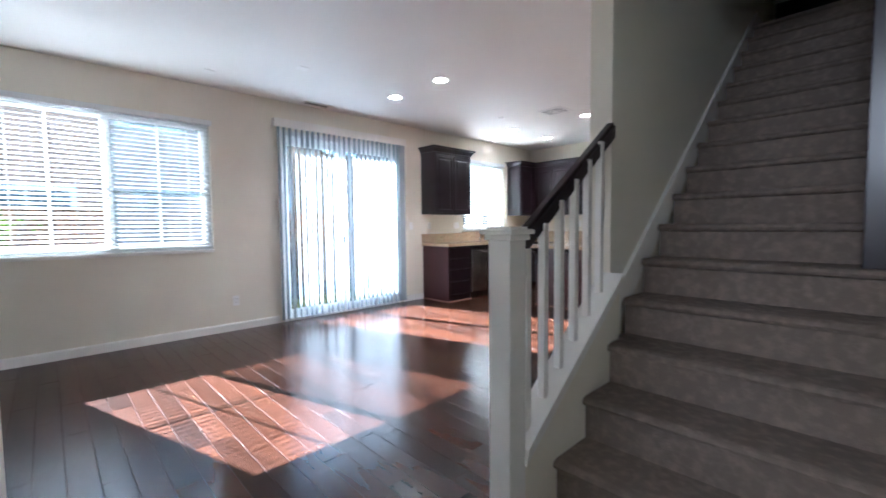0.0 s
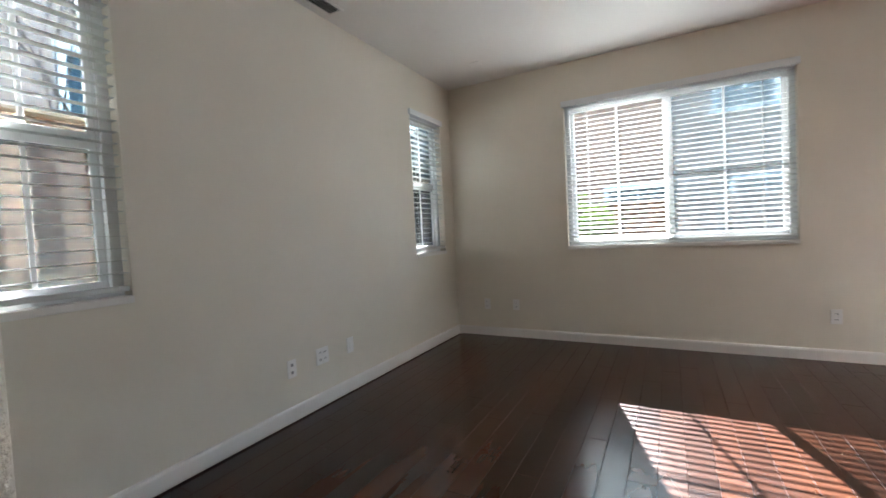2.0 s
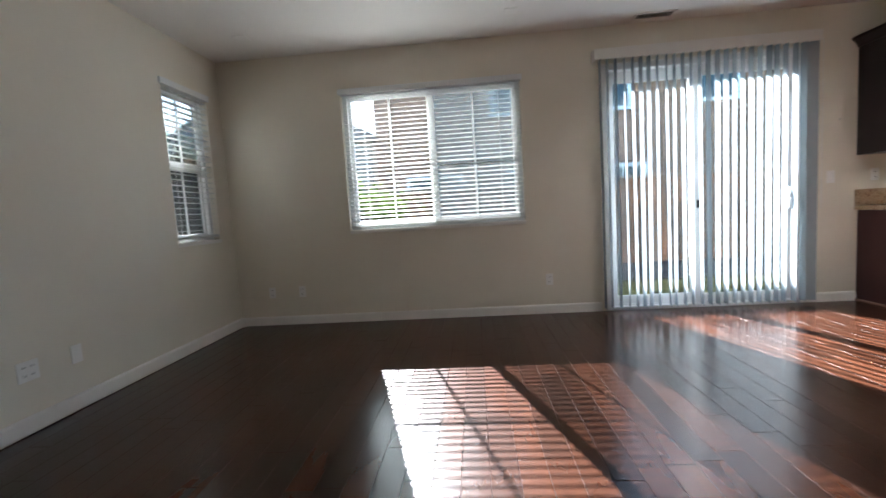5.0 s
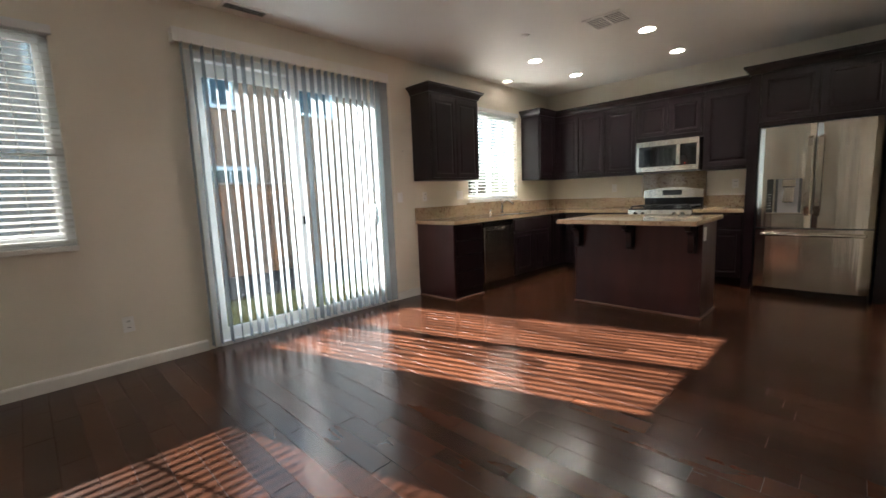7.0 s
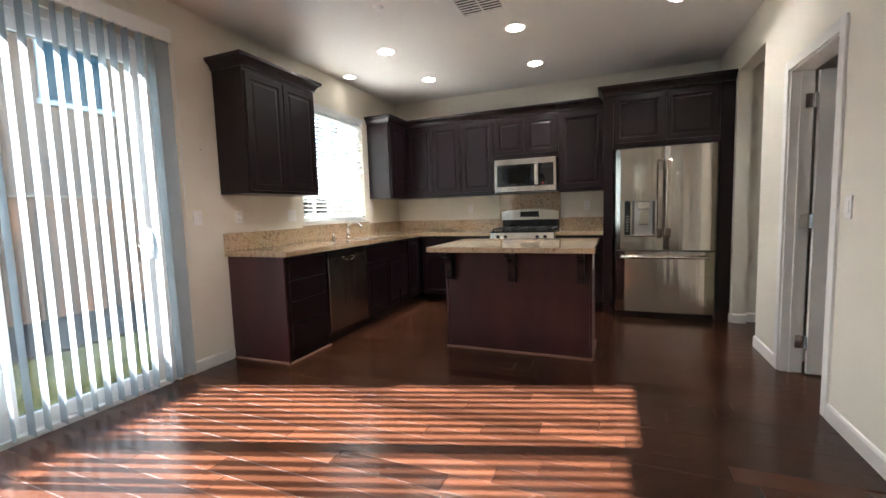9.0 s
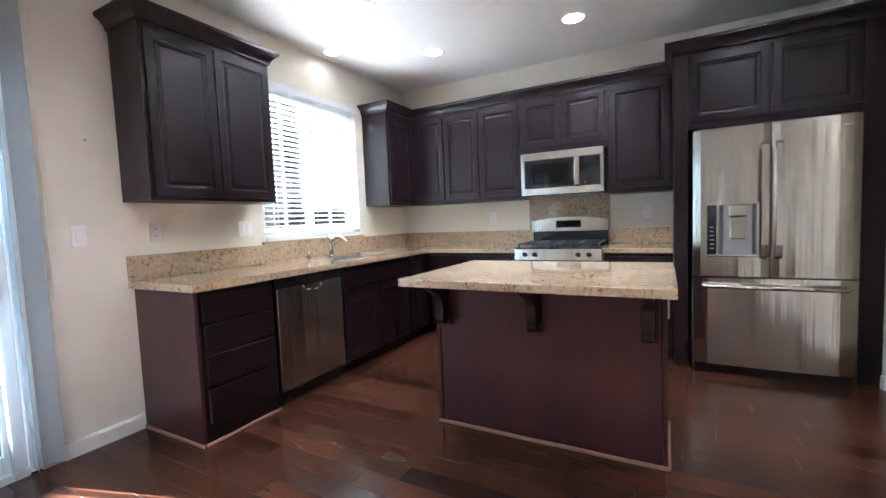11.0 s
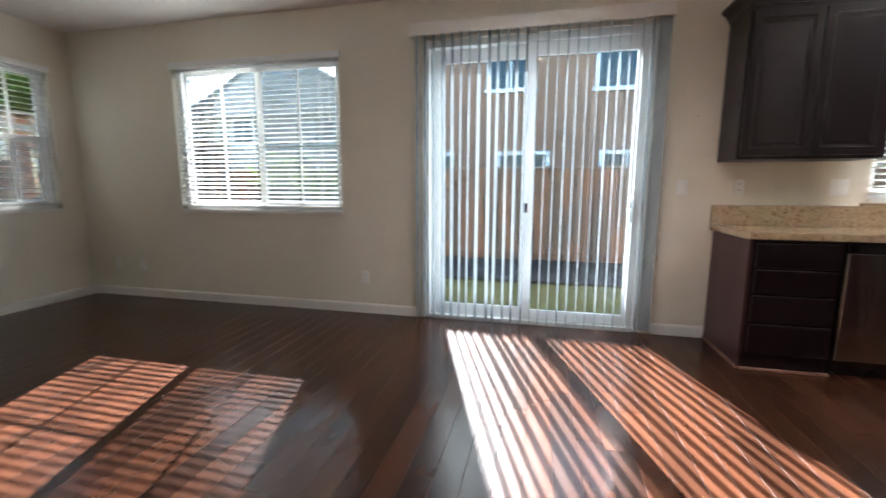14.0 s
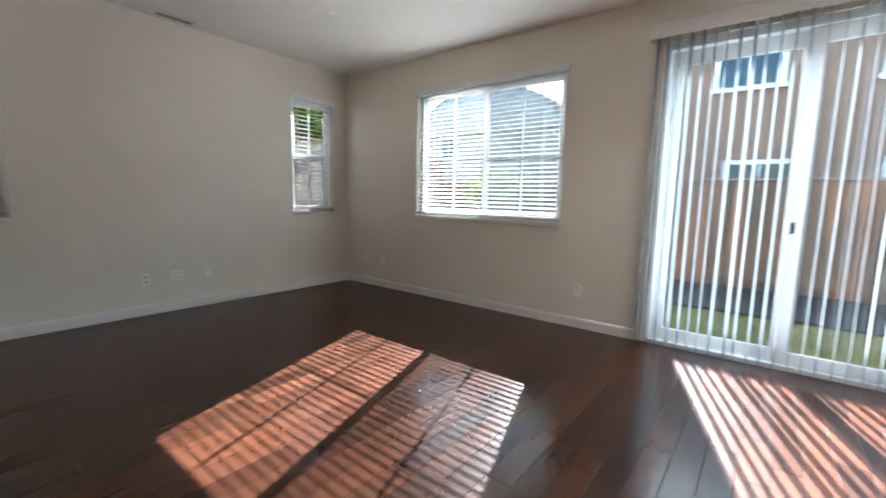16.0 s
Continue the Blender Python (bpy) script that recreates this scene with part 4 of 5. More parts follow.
# ---- plates, vents, lamps ----
def plate(axis, face, a, z, out, kind="outlet", gang=1):
    """Switch or outlet plate with its inserts, on a wall."""
    w, h = 0.07 + 0.046 * (gang - 1), 0.115

    def bx(bm, p0, p1, q0, q1, d0, d1, bev=0.0):
        d0, d1 = sorted((face + out * d0, face + out * d1))
        return box(bm, d0, d1, p0, p1, q0, q1, bev) if axis == "y" else box(bm, p0, p1, d0, d1, q0, q1, bev)
    nm = {"outlet": "wall_outlet", "switch": "light_switch", "blank": "cable_plate"}[kind]
    lb = {"outlet": "white duplex outlet plate on the beige wall", "switch": "white rocker light switch plate on the beige wall", "blank": "white cable jack plate low on the wall"}[kind]
    loc = (face, a, z) if axis == "y" else (a, face, z)
    t = thing(nm, loc, lb, "outlet" if kind != "switch" else "light switch", "wall plates")
    p = part("plate", bx(bm_new(), a - w / 2, a + w / 2, z - h / 2, z + h / 2, 0.0, 0.007, 0.002), PLATE, t)
    for g in range(gang):
        c0 = a + (g - (gang - 1) / 2) * 0.046
        if kind == "switch":
            part("rocker", bx(bm_new(), c0 - 0.016, c0 + 0.016, z - 0.033, z + 0.033, 0.005, 0.010, 0.003), PLATE, t)
        elif kind == "outlet":
            for dz in (-0.024, 0.024):
                s = part("socket", bx(bm_new(), c0 - 0.017, c0 + 0.017, z + dz - 0.014, z + dz + 0.014, 0.005, 0.008, 0.003), PLATE, t)
                bm = bm_new()
                for o in (-0.007, 0.007):
                    bx(bm, c0 + o - 0.0015, c0 + o + 0.0015, z + dz - 0.005, z + dz + 0.007, 0.0075, 0.0085)
                # Dark bars on the socket face, painted as the shade inside its slots.
                part("slot", bm, HOLESHADE, s)
        else:
            for dz in (-0.024, 0.024):
                part("jack", bx(bm_new(), c0 - 0.01, c0 + 0.01, z + dz - 0.01, z + dz + 0.01, 0.005, 0.0085, 0.002), GREY if gang == 1 else PLATE, t)


plate("x", 0, 2.42, 0.335, 1, "blank")
plate("x", 0, 2.15, 0.345, 1, "outlet", 2)
plate("x", 0, 1.86, 0.345, 1, "switch")
plate("y", 0, 0.37, 0.35, 1), plate("y", 0, 0.70, 0.35, 1), plate("y", 0, 3.29, 0.35, 1)
plate("y", 0, 5.95, 1.20, 1, "switch"), plate("y", 0, 6.34, 1.20, 1), plate("y", 0, 6.98, 1.20, 1, "switch", 2)
plate("x", YN, 2.68, 1.21, -1), plate("x", YN, 1.14, 1.21, -1)
plate("y", 4.08, 6.36, 1.15, -1, "switch")
plate("y", 4.13, 1.30, 1.12, -1, "switch")
for yy, zz in ((5.72, 1.75), (6.02, 1.73)):
    solid("wall_hook", box(bm_new(), 0.0, 0.010, yy - 0.004, yy + 0.004, zz - 0.005, zz + 0.005, 0.001), GREY, "tiny grey screw hook in the beige wall", "hook")


def can_light(x, y):
    t = thing("recessed_light", (x, y, H), "round recessed ceiling light, lit, with white trim ring", "ceiling light", "recessed lights")
    bm = bm_new()
    n = 32
    prof = [(0.095, 0.0), (0.092, -0.005), (0.080, -0.007), (0.073, -0.002), (0.068, 0.06)]
    rings = [[bm.verts.new((x + r * math.cos(2 * math.pi * i / n), y + r * math.sin(2 * math.pi * i / n), H + z)) for i in range(n)] for r, z in prof]
    for a, b in zip(rings, rings[1:]):
        for i in range(n):
            bm.faces.new((a[i], a[(i + 1) % n], b[(i + 1) % n], b[i]))
    part("trim_ring", bm, TRIM, t, smooth=True)
    part("lens", cyl(bm_new(), (x, y, H + 0.052), (x, y, H + 0.058), 0.068, seg=28), LAMP_DIM if x < 0.3 else LAMP, t, "glowing lens")


for x, y in CANS:
    can_light(x, y)


def vent(x0, x1, y0, y1, axis, n, label, split=False):
    t = thing("ceiling_vent", ((x0 + x1) / 2, (y0 + y1) / 2, H), label, "vent", "ceiling vents")
    f = 0.022
    # Dark sheet on the closed ceiling in place of the shade inside a duct.
    part("backing", box(bm_new(), x0 + f, x1 - f, y0 + f, y1 - f, H - 0.003, H), HOLESHADE, t)
    bm = bm_new()
    box(bm, x0, x1, y0, y0 + f, H - 0.01, H, 0.003), box(bm, x0, x1, y1 - f, y1, H - 0.01, H, 0.003)
    box(bm, x0, x0 + f, y0 + f, y1 - f, H - 0.01, H, 0.003), box(bm, x1 - f, x1, y0 + f, y1 - f, H - 0.01, H, 0.003)
    if split:
        xm, ymid = (x0 + x1) / 2, (y0 + y1) / 2
        box(bm, xm - 0.006, xm + 0.006, y0 + f, y1 - f, H - 0.0095, H - 0.003)
        box(bm, x0 + f, x1 - f, ymid - 0.006, ymid + 0.006, H - 0.009, H - 0.003)
    part("frame", bm, TRIM, t)
    for i in range(n):
        u = (i + 0.5) / n
        bm = bm_new()
        if axis == "x":
            c = y0 + f + (y1 - y0 - 2 * f) * u
            prism(bm, [(c - 0.005, H - 0.004), (c - 0.0035, H - 0.004), (c + 0.003, H - 0.010), (c + 0.0015, H - 0.010)], "x", x0 + f, x1 - f)
        else:
            c = x0 + f + (x1 - x0 - 2 * f) * u
            prism(bm, [(c - 0.008, H - 0.004), (c - 0.006, H - 0.004), (c + 0.004, H - 0.010), (c + 0.002, H - 0.010)], "y", y0 + f, y1 - f)
        part("slat", bm, TRIM, t)


vent(1.85, 2.21, 6.72, 7.05, "x", 7, "square white louvred ceiling register", True)
vent(0.08, 0.22, 4.12, 4.48, "y", 4, "narrow white ceiling vent over a sheet coloured as duct shade")
vent(1.93, 2.28, 0.06, 0.20, "x", 4, "narrow white ceiling vent near the wall over a sheet coloured as duct shade")
for x, y in ((1.34, 1.42), (1.31, 6.60)):
    t = thing("smoke_detector", (x, y, H), "small round white sprinkler cap on the ceiling", "smoke detector", "ceiling caps")
    part("base", cyl(bm_new(), (x, y, H - 0.012), (x, y, H), 0.04, 0.045, seg=24), TRIM, t, smooth=False)
    part("cap", cyl(bm_new(), (x, y, H - 0.02), (x, y, H - 0.012), 0.028, 0.034, seg=24), TRIM, t)
for x, y in ((0.50, 0.57), (1.20, 3.62), (0.50, 2.97), (2.03, 0.41)):
    t = thing("ceiling_plate", (x, y, H), "small square white blank plate on the ceiling", "ceiling plate", "ceiling plates")
    part("plate", box(bm_new(), x - 0.055, x + 0.055, y - 0.055, y + 0.055, H - 0.006, H, 0.003), TRIM, t)
    part("screw", cyl(bm_new(), (x, y, H - 0.008), (x, y, H - 0.006), 0.006, seg=10), TRIM, t)


# ---- closet door in the east wall ----
d = thing("door_2", (4.20, 7.19, 0), "white painted interior door standing open with brushed hinges", "door", kind="structure")
part("leaf", box(bm_new(), 4.215, 4.90, 7.135, 7.17, 0.012, 2.02, 0.003), TRIM, d)
bm = box(bm_new(), 4.065, 4.08, 6.455, 6.52, 0.0, 2.115, 0.004)
box(bm, 4.065, 4.08, 7.20, 7.265, 0.0, 2.115, 0.004), box(bm, 4.065, 4.08, 6.52, 7.20, 2.05, 2.115, 0.004)
part("casing", bm, TRIM, d)
bm = box(bm_new(), 4.08, 4.205, 6.52, 6.535, 0.0, 2.035)
box(bm, 4.08, 4.205, 7.185, 7.20, 0.0, 2.035), box(bm, 4.08, 4.205, 6.52, 7.20, 2.035, 2.05)
box(bm, 4.13, 4.145, 7.172, 7.185, 0.0, 2.035)
part("jamb", bm, TRIM, d)
for z in (0.22, 1.05, 1.84):
    bm = box(bm_new(), 4.160, 4.205, 7.181, 7.184, z - 0.045, z + 0.045)
    box(bm, 4.211, 4.214, 7.137, 7.172, z - 0.045, z + 0.045)
    cyl(bm, (4.209, 7.177, z - 0.046), (4.209, 7.177, z + 0.046), 0.006, seg=10)
    part("hinge", bm, CHROME, d, "brushed metal hinge")
part("knob", tube(bm_new(), [(4.84, 7.135, 0.98), (4.84, 7.09, 0.98), (4.84, 7.075, 0.98)], 0.022), CHROME, d, smooth=True)

# ---- stairs ----
RISE, RUN, SY = 0.2, 0.25, 3.02
k = thing("staircase", (4.7, 3.3, 0), "straight staircase covered in taupe carpet climbing beside a white railing", "stairs", kind="structure")
for i in range(16):
    x1 = 5.62 if i < 5 else 5.137
    y0 = SY + RUN * i + 0.25
    top = RISE * (i + 1)
    prof = [(y0 + RUN + 0.03, top - 0.03), (y0 + RUN + 0.03, top), (y0 - 0.005, top), (y0 - 0.025, top - 0.008), (y0 - 0.032, top - 0.022), (y0 - 0.025, top - 0.036), (y0, top - 0.045), (y0, top - RISE - 0.002), (y0 + 0.03, top - RISE - 0.002), (y0 + 0.03, top - 0.03)]
    if i == 15:
        prof[0] = (8.2, top - 0.03)
        prof[1] = (8.2, top)
    part("step", prism(bm_new(), prof, "x", 4.225, x1), CARPET, k, "carpeted step with rounded nosing")
bm = prism(bm_new(), [(3.29, 0.0), (6.9, 2.80), (6.9, 2.6), (3.55, 0.0)], "x", 4.23, 5.13)
part("stringer", bm, GROOVE, k)
bm = prism(bm_new(), [(3.22, 0.10), (3.22, 0.30), (7.20, 3.39), (8.2, 3.39), (8.2, 3.2), (7.20, 3.2)], "x", 4.201, 4.223)
part("skirt_board", bm, TRIM, k)
solid("stair_end_panel", box(bm_new(), 5.135, 5.27, 4.265, 4.30, 1.0, 5.49, 0.004), ESPRESSO, "dark stained wood panel capping the end of the stair wall", "trim", "structure")
solid("landing_rail", box(bm_new(), 4.225, 5.12, 8.15, 8.199, 3.2, 3.80, 0.004), ESPRESSO, "dark wood board at the top of the stairs", "trim", "structure")

RX, RY = 4.215, 2.975      # newel post centre
k = thing("stair_railing", (RX, RY + 0.45, 0), "white stair railing with square balusters and dark handrail", "railing")
YE = 3.874                # where the railing meets the wall
bm = prism(bm_new(), [(RY + 0.052, 0.0), (YE, 0.0), (YE, 0.915), (RY + 0.052, 0.30)], "x", RX - 0.052, RX + 0.040)
part("knee_wall", bm, WALL, k)
bm = prism(bm_new(), [(RY + 0.053, 0.302), (YE, 0.917), (YE, 0.947), (RY + 0.053, 0.332)], "x", RX - 0.068, RX + 0.060)
part("cap", bm, TRIM, k)
bm = prism(bm_new(), [(RY + 0.054, 0.265), (YE, 0.880), (YE, 0.916), (RY + 0.054, 0.301)], "x", RX + 0.041, RX + 0.052)
part("cap_mould", bm, TRIM, k)
bm = box(bm_new(), RX - 0.05, RX + 0.05, RY - 0.05, RY + 0.05, 0.0, 1.15, 0.004)
newel = part("newel_post", bm, TRIM, k)
bm = box(bm_new(), RX - 0.062, RX + 0.062, RY - 0.062, RY + 0.062, 1.15, 1.172, 0.004)
box(bm, RX - 0.075, RX + 0.075, RY - 0.075, RY + 0.075, 1.172, 1.19, 0.005), box(bm, RX - 0.055, RX + 0.055, RY - 0.055, RY + 0.055, 1.19, 1.2, 0.003)
part("newel_cap", bm, TRIM, newel)
bm = box(bm_new(), RX - 0.062, RX + 0.062, RY - 0.062, RY + 0.062, 0.0, 0.12, 0.006)
part("newel_base", bm, TRIM, newel)
for i in range(6):
    y = RY + 0.12 + i * 0.125
    zb = 0.332 + (y - RY - 0.053) * 0.784
    zt = 1.06 + (y - RY - 0.055) * 0.80
    part("baluster", box(bm_new(), RX - 0.016, RX + 0.016, y - 0.016, y + 0.016, zb - 0.012, zt, 0.002), TRIM, k)
bm = prism(bm_new(), [(RY + 0.051, 1.04), (YE + 0.01, 1.645), (YE + 0.01, 1.74), (RY + 0.051, 1.135)], "x", RX - 0.05, RX + 0.01)
bmesh.ops.bevel(bm, geom=bm.edges[:], offset=0.014, segments=3, affect="EDGES")
part("handrail", bm, ESPRESSO, k, "dark stained handrail")


# ---- outside ----
GZ = -0.14
bm = bm_new()
n = 40
ring = [bm.verts.new((300 * math.cos(2 * math.pi * i / n), 300 * math.sin(2 * math.pi * i / n), GZ - 0.02)) for i in range(n)]
bm.faces.new(ring)
solid("ground", bm, GRASS, "dry green lawn and ground round the house", "ground", "structure")
solid("planting_bed", box(bm_new(), -4.2, -2.35, -1.4, 12.0, GZ - 0.03, GZ + 0.02, 0.01), SOIL, "dark mulch bed along the fence", "planting bed", "structure")
bm = bm_new()
for i in range(260):
    x, y, r = random.uniform(-4.1, -2.4), random.uniform(-1.2, 11), random.uniform(0.012, 0.035)
    bmesh.ops.create_icosphere(bm, subdivisions=1, radius=r, matrix=Matrix.Translation((x, y, GZ + 0.02 + r * 0.3)) @ Matrix.Diagonal((1, random.uniform(0.6, 1), 0.6, 1)))
solid("pebbles", bm, STONE, "scattered pale pebbles on dark mulch", "pebbles", "stuff")
bm = bm_new()
for i in range(14000):
    x, y = random.uniform(-2.35, -0.25), random.uniform(2.5, 8.5)
    h, a, w = random.uniform(0.025, 0.06), random.uniform(0, 6.28), 0.004
    c, s = math.cos(a), math.sin(a)
    v = [bm.verts.new((x - w * c, y - w * s, GZ - 0.02)), bm.verts.new((x + w * c, y + w * s, GZ - 0.02)), bm.verts.new((x + 0.02 * s, y - 0.02 * c, GZ - 0.02 + h))]
    bm.faces.new(v)
solid("grass", bm, GRASS, "short yellow-green grass blades", "grass", "stuff")


def fence(axis, at, a0, a1, top, rail_side, label, second=None):
    wood = FENCE
    t = thing("fence", (at, (a0 + a1) / 2, GZ) if axis == "y" else ((a0 + a1) / 2, at, GZ), label, "fence", "fences")
    w = 0.142
    off = place_of(t)
    mid = (a0 + a1) / 2
    if axis == "y":
        me = to_mesh("board", box(bm_new(), -0.009, 0.009, -w / 2, w / 2, 0, top - GZ - 0.04, 0.003), wood)
    else:
        me = to_mesh("board", box(bm_new(), -w / 2, w / 2, -0.009, 0.009, 0, top - GZ - 0.04, 0.003), wood)
    n = int((a1 - a0) / (w + 0.004))
    if second:
        other = me.copy()
        other.materials[0] = second
    for i in range(n):
        a = a0 + (i + 0.5) * (w + 0.004) - mid
        b = new("board", other if second and i % 2 else me)
        b.parent = t
        d = (0.012 if i % 2 else -0.012) + random.uniform(-0.003, 0.003)
        b.location = (d, a, random.uniform(-0.01, 0.0)) if axis == "y" else (a, d, random.uniform(-0.01, 0.0))
        b.rotation_euler = (0, 0, radians(random.uniform(-1.5, 1.5)))
    for z in (GZ + 0.25, (GZ + top) / 2, top - 0.2):
        bm = box(bm_new(), at + rail_side * 0.025, at + rail_side * 0.065, a0, a1, z - 0.045, z + 0.045, 0.003) if axis == "y" else box(bm_new(), a0, a1, at + rail_side * 0.025, at + rail_side * 0.065, z - 0.045, z + 0.045, 0.003)
        part("rail", bm, RAIL, t)
    bm = box(bm_new(), at - 0.06, at + 0.08, a0, a1, top - 0.035, top, 0.003) if axis == "y" else box(bm_new(), a0, a1, at - 0.06, at + 0.08, top - 0.035, top, 0.003)
    part("cap_board", bm, RAIL, t)
    return t


fence("y", -4.2, -3.0, 13.0, 1.58, -1, "weathered cedar board fence with cap rail behind the mulch bed")
fence("x", -1.45, -4.0, 8.0, 2.1, 1, "weathered cedar board fence with rails facing the house", FENCEPALE)


def house(name, x0, x1, y0, y1, eave, ridge, wall_mat, label, windows, axis="y"):
    t = thing(name, ((x0 + x1) / 2, (y0 + y1) / 2, GZ), label, "house", "neighbouring houses")
    part("wall", box(bm_new(), x0, x1, y0, y1, GZ, eave), wall_mat, t)
    o = 0.35
    if axis == "y":
        xm = (x0 + x1) / 2
        bm = prism(bm_new(), [(x0 - o, eave), (x1 + o, eave), (x1 + o, eave + 0.15), (xm, ridge), (x0 - o, eave + 0.15)], "y", y0 - o, y1 + o)
    else:
        ymid = (y0 + y1) / 2
        bm = prism(bm_new(), [(y0 - o, eave), (y1 + o, eave), (y1 + o, eave + 0.15), (ymid, ridge), (y0 - o, eave + 0.15)], "x", x0 - o, x1 + o)
    part("roof", bm, ROOF, t)
    if axis == "x":
        part("gable", prism(bm_new(), [(y0, eave - 0.01), (y1, eave - 0.01), (ymid, ridge - 0.22)], "x", x1 - 0.1, x1 + 0.37), wall_mat, t)
    for face, a0, a1, z0, z1 in windows:
        tw = 0.11

        def bx(bm, p0, p1, q0, q1, d0, d1):
            return box(bm, x1 + d0, x1 + d1, p0, p1, q0, q1, 0.006) if face == "e" else box(bm, p0, p1, y1 + d0, y1 + d1, q0, q1, 0.006)
        bm = bm_new()
        bx(bm, a0 - tw, a1 + tw, z1, z1 + tw, -0.02, 0.06), bx(bm, a0 - tw - 0.06, a1 + tw + 0.06, z0 - tw, z0, -0.02, 0.10)
        bx(bm, a0 - tw, a0, z0, z1, -0.02, 0.05), bx(bm, a1, a1 + tw, z0, z1, -0.02, 0.05)
        w = part("window", bm, VINYL, t, "white trimmed window")
        bm = bx(bm_new(), a0, a1, z0, z1, -0.01, 0.012)
        part("pane", bm, HOUSEGLASS, w)
        m = (a0 + a1) / 2
        part("mullion", bx(bm_new(), m - 0.025, m + 0.025, z0, z1, 0.0, 0.03), VINYL, w)
    return t


house("neighbour_house", -18, -9.0, -0.4, 16, 6.2, 8.4, STUCCO, "two-storey tan stucco house with white trimmed windows behind the fence",
      [("e", 3.35, 4.55, 4.02, 5.3), ("e", 6.35, 7.35, 3.95, 5.3), ("e", 3.7, 5.0, 1.1, 2.15), ("e", 6.55, 7.8, 1.1, 2.15), ("e", 0.6, 2.2, 1.1, 2.15), ("e", 9.3, 10.5, 4.0, 5.3)])
house("neighbour_house", -22, -14.0, -11.8, -1.7, 4.4, 7.4, GREYSTUCCO, "two-storey grey house with gabled roof further off", [("e", -9.4, -8.4, 3.2, 4.3), ("e", -5.2, -4.2, 3.2, 4.3), ("e", -5.0, -3.6, 0.9, 2.1)], "x")
house("neighbour_house", -1.0, 9.0, -12.0, -4.2, 5.8, 7.8, PINKSTUCCO, "two-storey pale stucco house close behind the side fence", [("n", 1.2, 1.9, 2.6, 3.6), ("n", 5.0, 6.0, 3.0, 4.2)])


def tree(name, x, y, height, spread, leaves, label):
    t = thing(name, (x, y, GZ), label, "tree" if height > 2 else "shrub")
    bm = bm_new()
    ends = []

    def grow(p, d, length, r, depth):
        q = p + d * length
        cyl(bm, p, q, r, r * 0.65, seg=6, caps=False)
        if depth == 0 or r < 0.003:
            ends.append(q)
            return
        for _ in range(3 if depth > 1 else 2):
            nd = (d + Vector((random.uniform(-1, 1), random.uniform(-1, 1), random.uniform(-0.25, 0.7))) * spread).normalized()
            grow(q, nd, length * random.uniform(0.6, 0.85), r * 0.62, depth - 1)
    grow(Vector((x, y, GZ)), Vector((0, 0, 1)), height * 0.33, height * (0.016 if leaves else 0.007), 4 if leaves else 5)
    part("trunk", bm, BARK, t)
    if leaves:
        bm = bm_new()
        for e in ends:
            for _ in range(leaves):
                p = e + Vector((random.gauss(0, 0.17), random.gauss(0, 0.17), random.gauss(0, 0.15)))
                u = Vector((random.uniform(-1, 1), random.uniform(-1, 1), random.uniform(-0.6, 0.6))).normalized()
                v = u.orthogonal().normalized()
                l, w = random.uniform(0.06, 0.11), random.uniform(0.02, 0.035)
                bm.faces.new([bm.verts.new(p), bm.verts.new(p + u * l * 0.5 + v * w), bm.verts.new(p + u * l), bm.verts.new(p + u * l * 0.5 - v * w)])
        part("crown", bm, LEAF, t, "bright green leaves")
    return t


tree("tree", -0.95, -2.6, 2.9, 0.6, 260, "small leafy green tree behind the side fence")
tree("bare_tree", 2.15, -2.9, 4.2, 0.55, 0, "bare leafless tree with thin branches behind the fence")
tree("shrub", -3.1, 0.75, 1.7, 0.7, 22, "yellow-green shrub by the fence")


# ---- floor planks ----
def plank_mesh(l, w):
    b, h = 0.0011, 0.014
    x, y = l / 2 - 0.0006, w / 2 - 0.0006
    v = [(-x, -y, -h), (x, -y, -h), (x, y, -h), (-x, y, -h), (-x, -y, -b), (x, -y, -b), (x, y, -b), (-x, y, -b),
         (-x + b, -y + b, 0), (x - b, -y + b, 0), (x - b, y - b, 0), (-x + b, y - b, 0)]
    f = [(8, 9, 10, 11)]
    for i in range(4):
        j = (i + 1) % 4
        f += [(i, j, j + 4, i + 4), (i + 4, j + 4, j + 8, i + 8)]
    return v, f


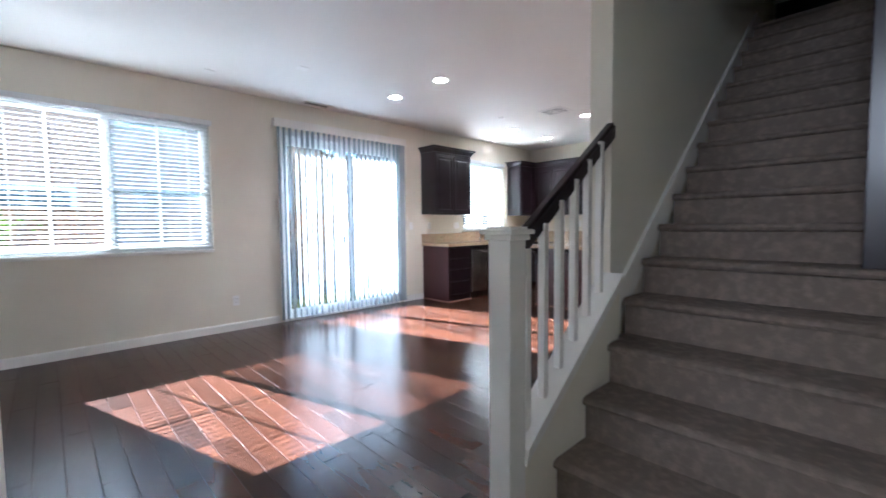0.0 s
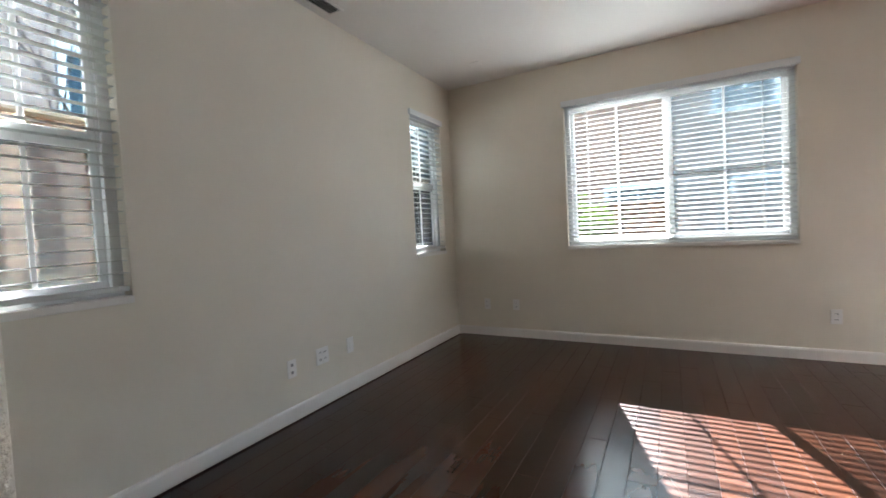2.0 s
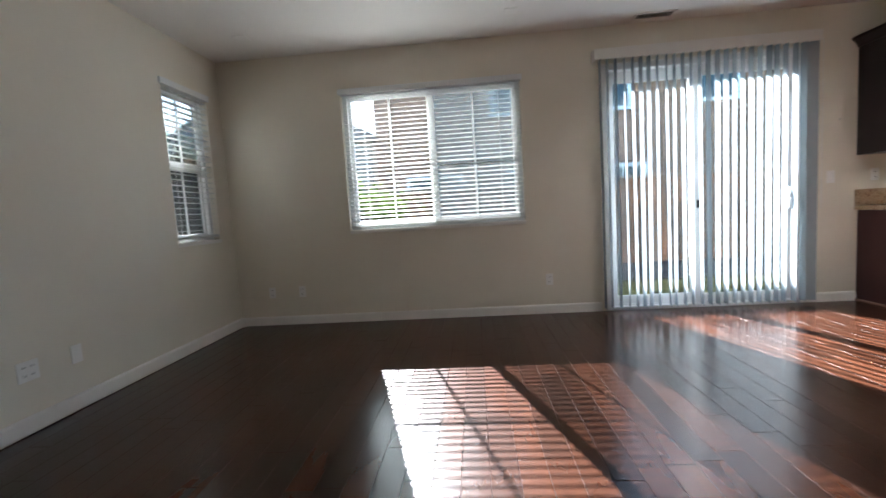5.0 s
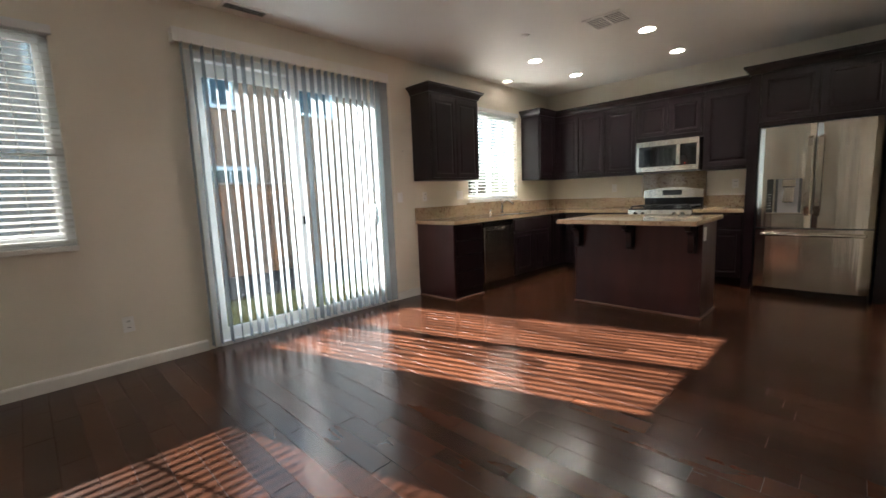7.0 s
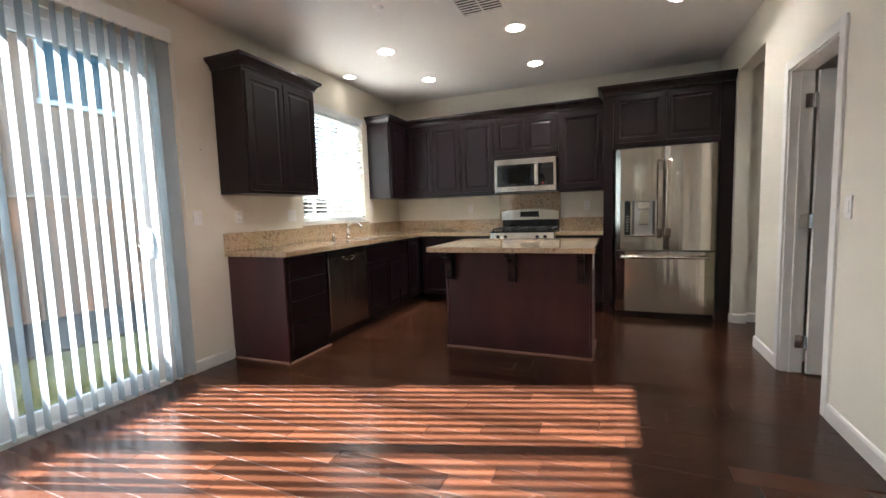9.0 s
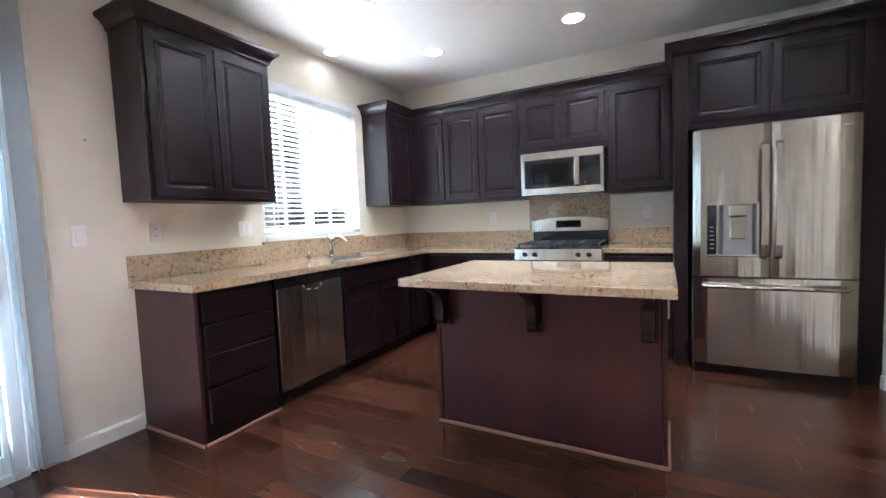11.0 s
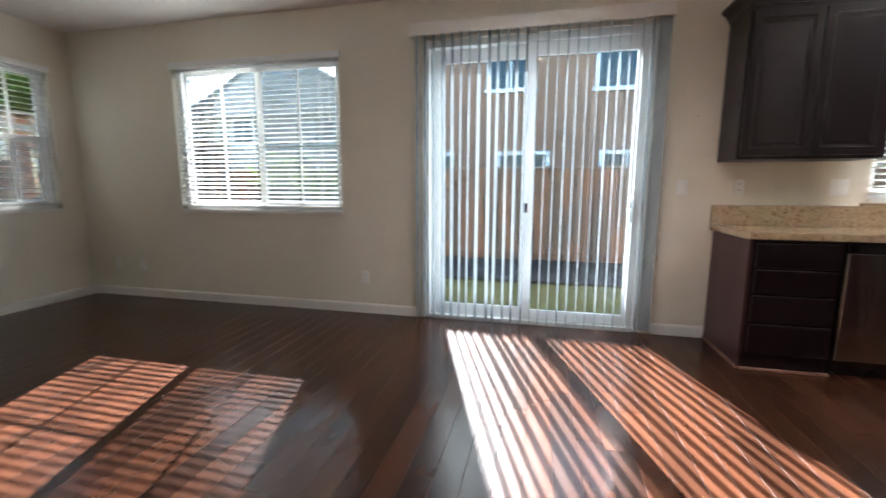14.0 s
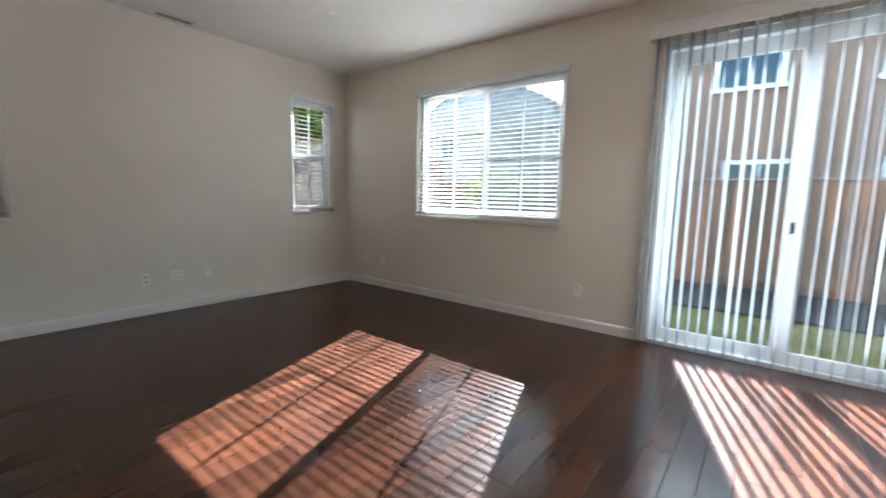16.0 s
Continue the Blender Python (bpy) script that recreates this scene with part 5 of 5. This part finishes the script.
PW = 0.120
fl = thing("floor", (2.05, 4.6, 0), "dark glossy hand-scraped hardwood plank floor", "floor", kind="structure")
LENGTHS = (0.42, 0.58, 0.76, 0.94, 1.15)
shared = {}
for l in LENGTHS:
    v, f = plank_mesh(l, PW)
    me = bpy.data.meshes.new("plank")
    me.from_pydata(v, [], f)
    me.materials.append(FLOOR), me.materials.append(GROOVE)
    for q in me.polygons[1:]:
        q.material_index = 1
    shared[l] = me
rest_v, rest_f, made = [], [], 0
rng = random.Random(7)
row = 0
y = -1.75
while y < YN:
    x0 = 0.002 if y > -0.02 else 4.7
    x1 = 4.16 if y > 1.70 else (4.13 if y > -0.02 else 5.66)
    if y > 1.55 and y < 3.3:
        x1 = 5.66
    if y > 6.3:
        x1 = 5.12
    if y < 1.6 and y > -0.02:
        spans = [(0.002, 4.13), (4.72, 5.66)]
    else:
        spans = [(x0, x1)]
    for a, b in spans:
        x = a - rng.uniform(0, 0.9)
        while x < b:
            l = rng.choice(LENGTHS)
            lo, hi = max(x, a), min(x + l, b)
            whole = lo == x and hi == x + l
            if hi - lo > 0.03:
                yc = y + PW / 2
                near = 1.2 < yc < 6.9 and lo < 4.2
                if whole and near and made < 300:
                    p = new("plank", shared[l])
                    p.parent = fl
                    p.location = (x + l / 2 - 2.05, yc - 4.6, rng.uniform(-0.0006, 0.0006))
                    p.rotation_euler = (radians(rng.uniform(-0.12, 0.12)), 0, 0)
                    made += 1
                else:
                    v, f = plank_mesh(hi - lo, PW)
                    k0 = len(rest_v)
                    rest_v += [(p[0] + (lo + hi) / 2 - 2.05, p[1] + yc - 4.6, p[2]) for p in v]
                    rest_f += [tuple(i + k0 for i in q) for q in f]
            x += l
    y += PW
me = bpy.data.meshes.new("planks")
me.from_pydata(rest_v, [], rest_f)
ISLAND = floor_material()
_nt = ISLAND.node_tree
_geo = _nt.nodes.new("ShaderNodeNewGeometry")
for _n in list(_nt.nodes):
    if _n.bl_idname == "ShaderNodeObjectInfo":
        for _l in list(_n.outputs["Random"].links):
            _nt.links.new(_geo.outputs["Random Per Island"], _l.to_socket)
me.materials.append(ISLAND), me.materials.append(GROOVE)
for _i, q in enumerate(me.polygons):
    q.material_index = 0 if _i % 9 == 0 else 1
rest = new("planks", me)
rest.parent = fl
tagged(rest, "dark hardwood planks round the room's edge", kind="stuff")
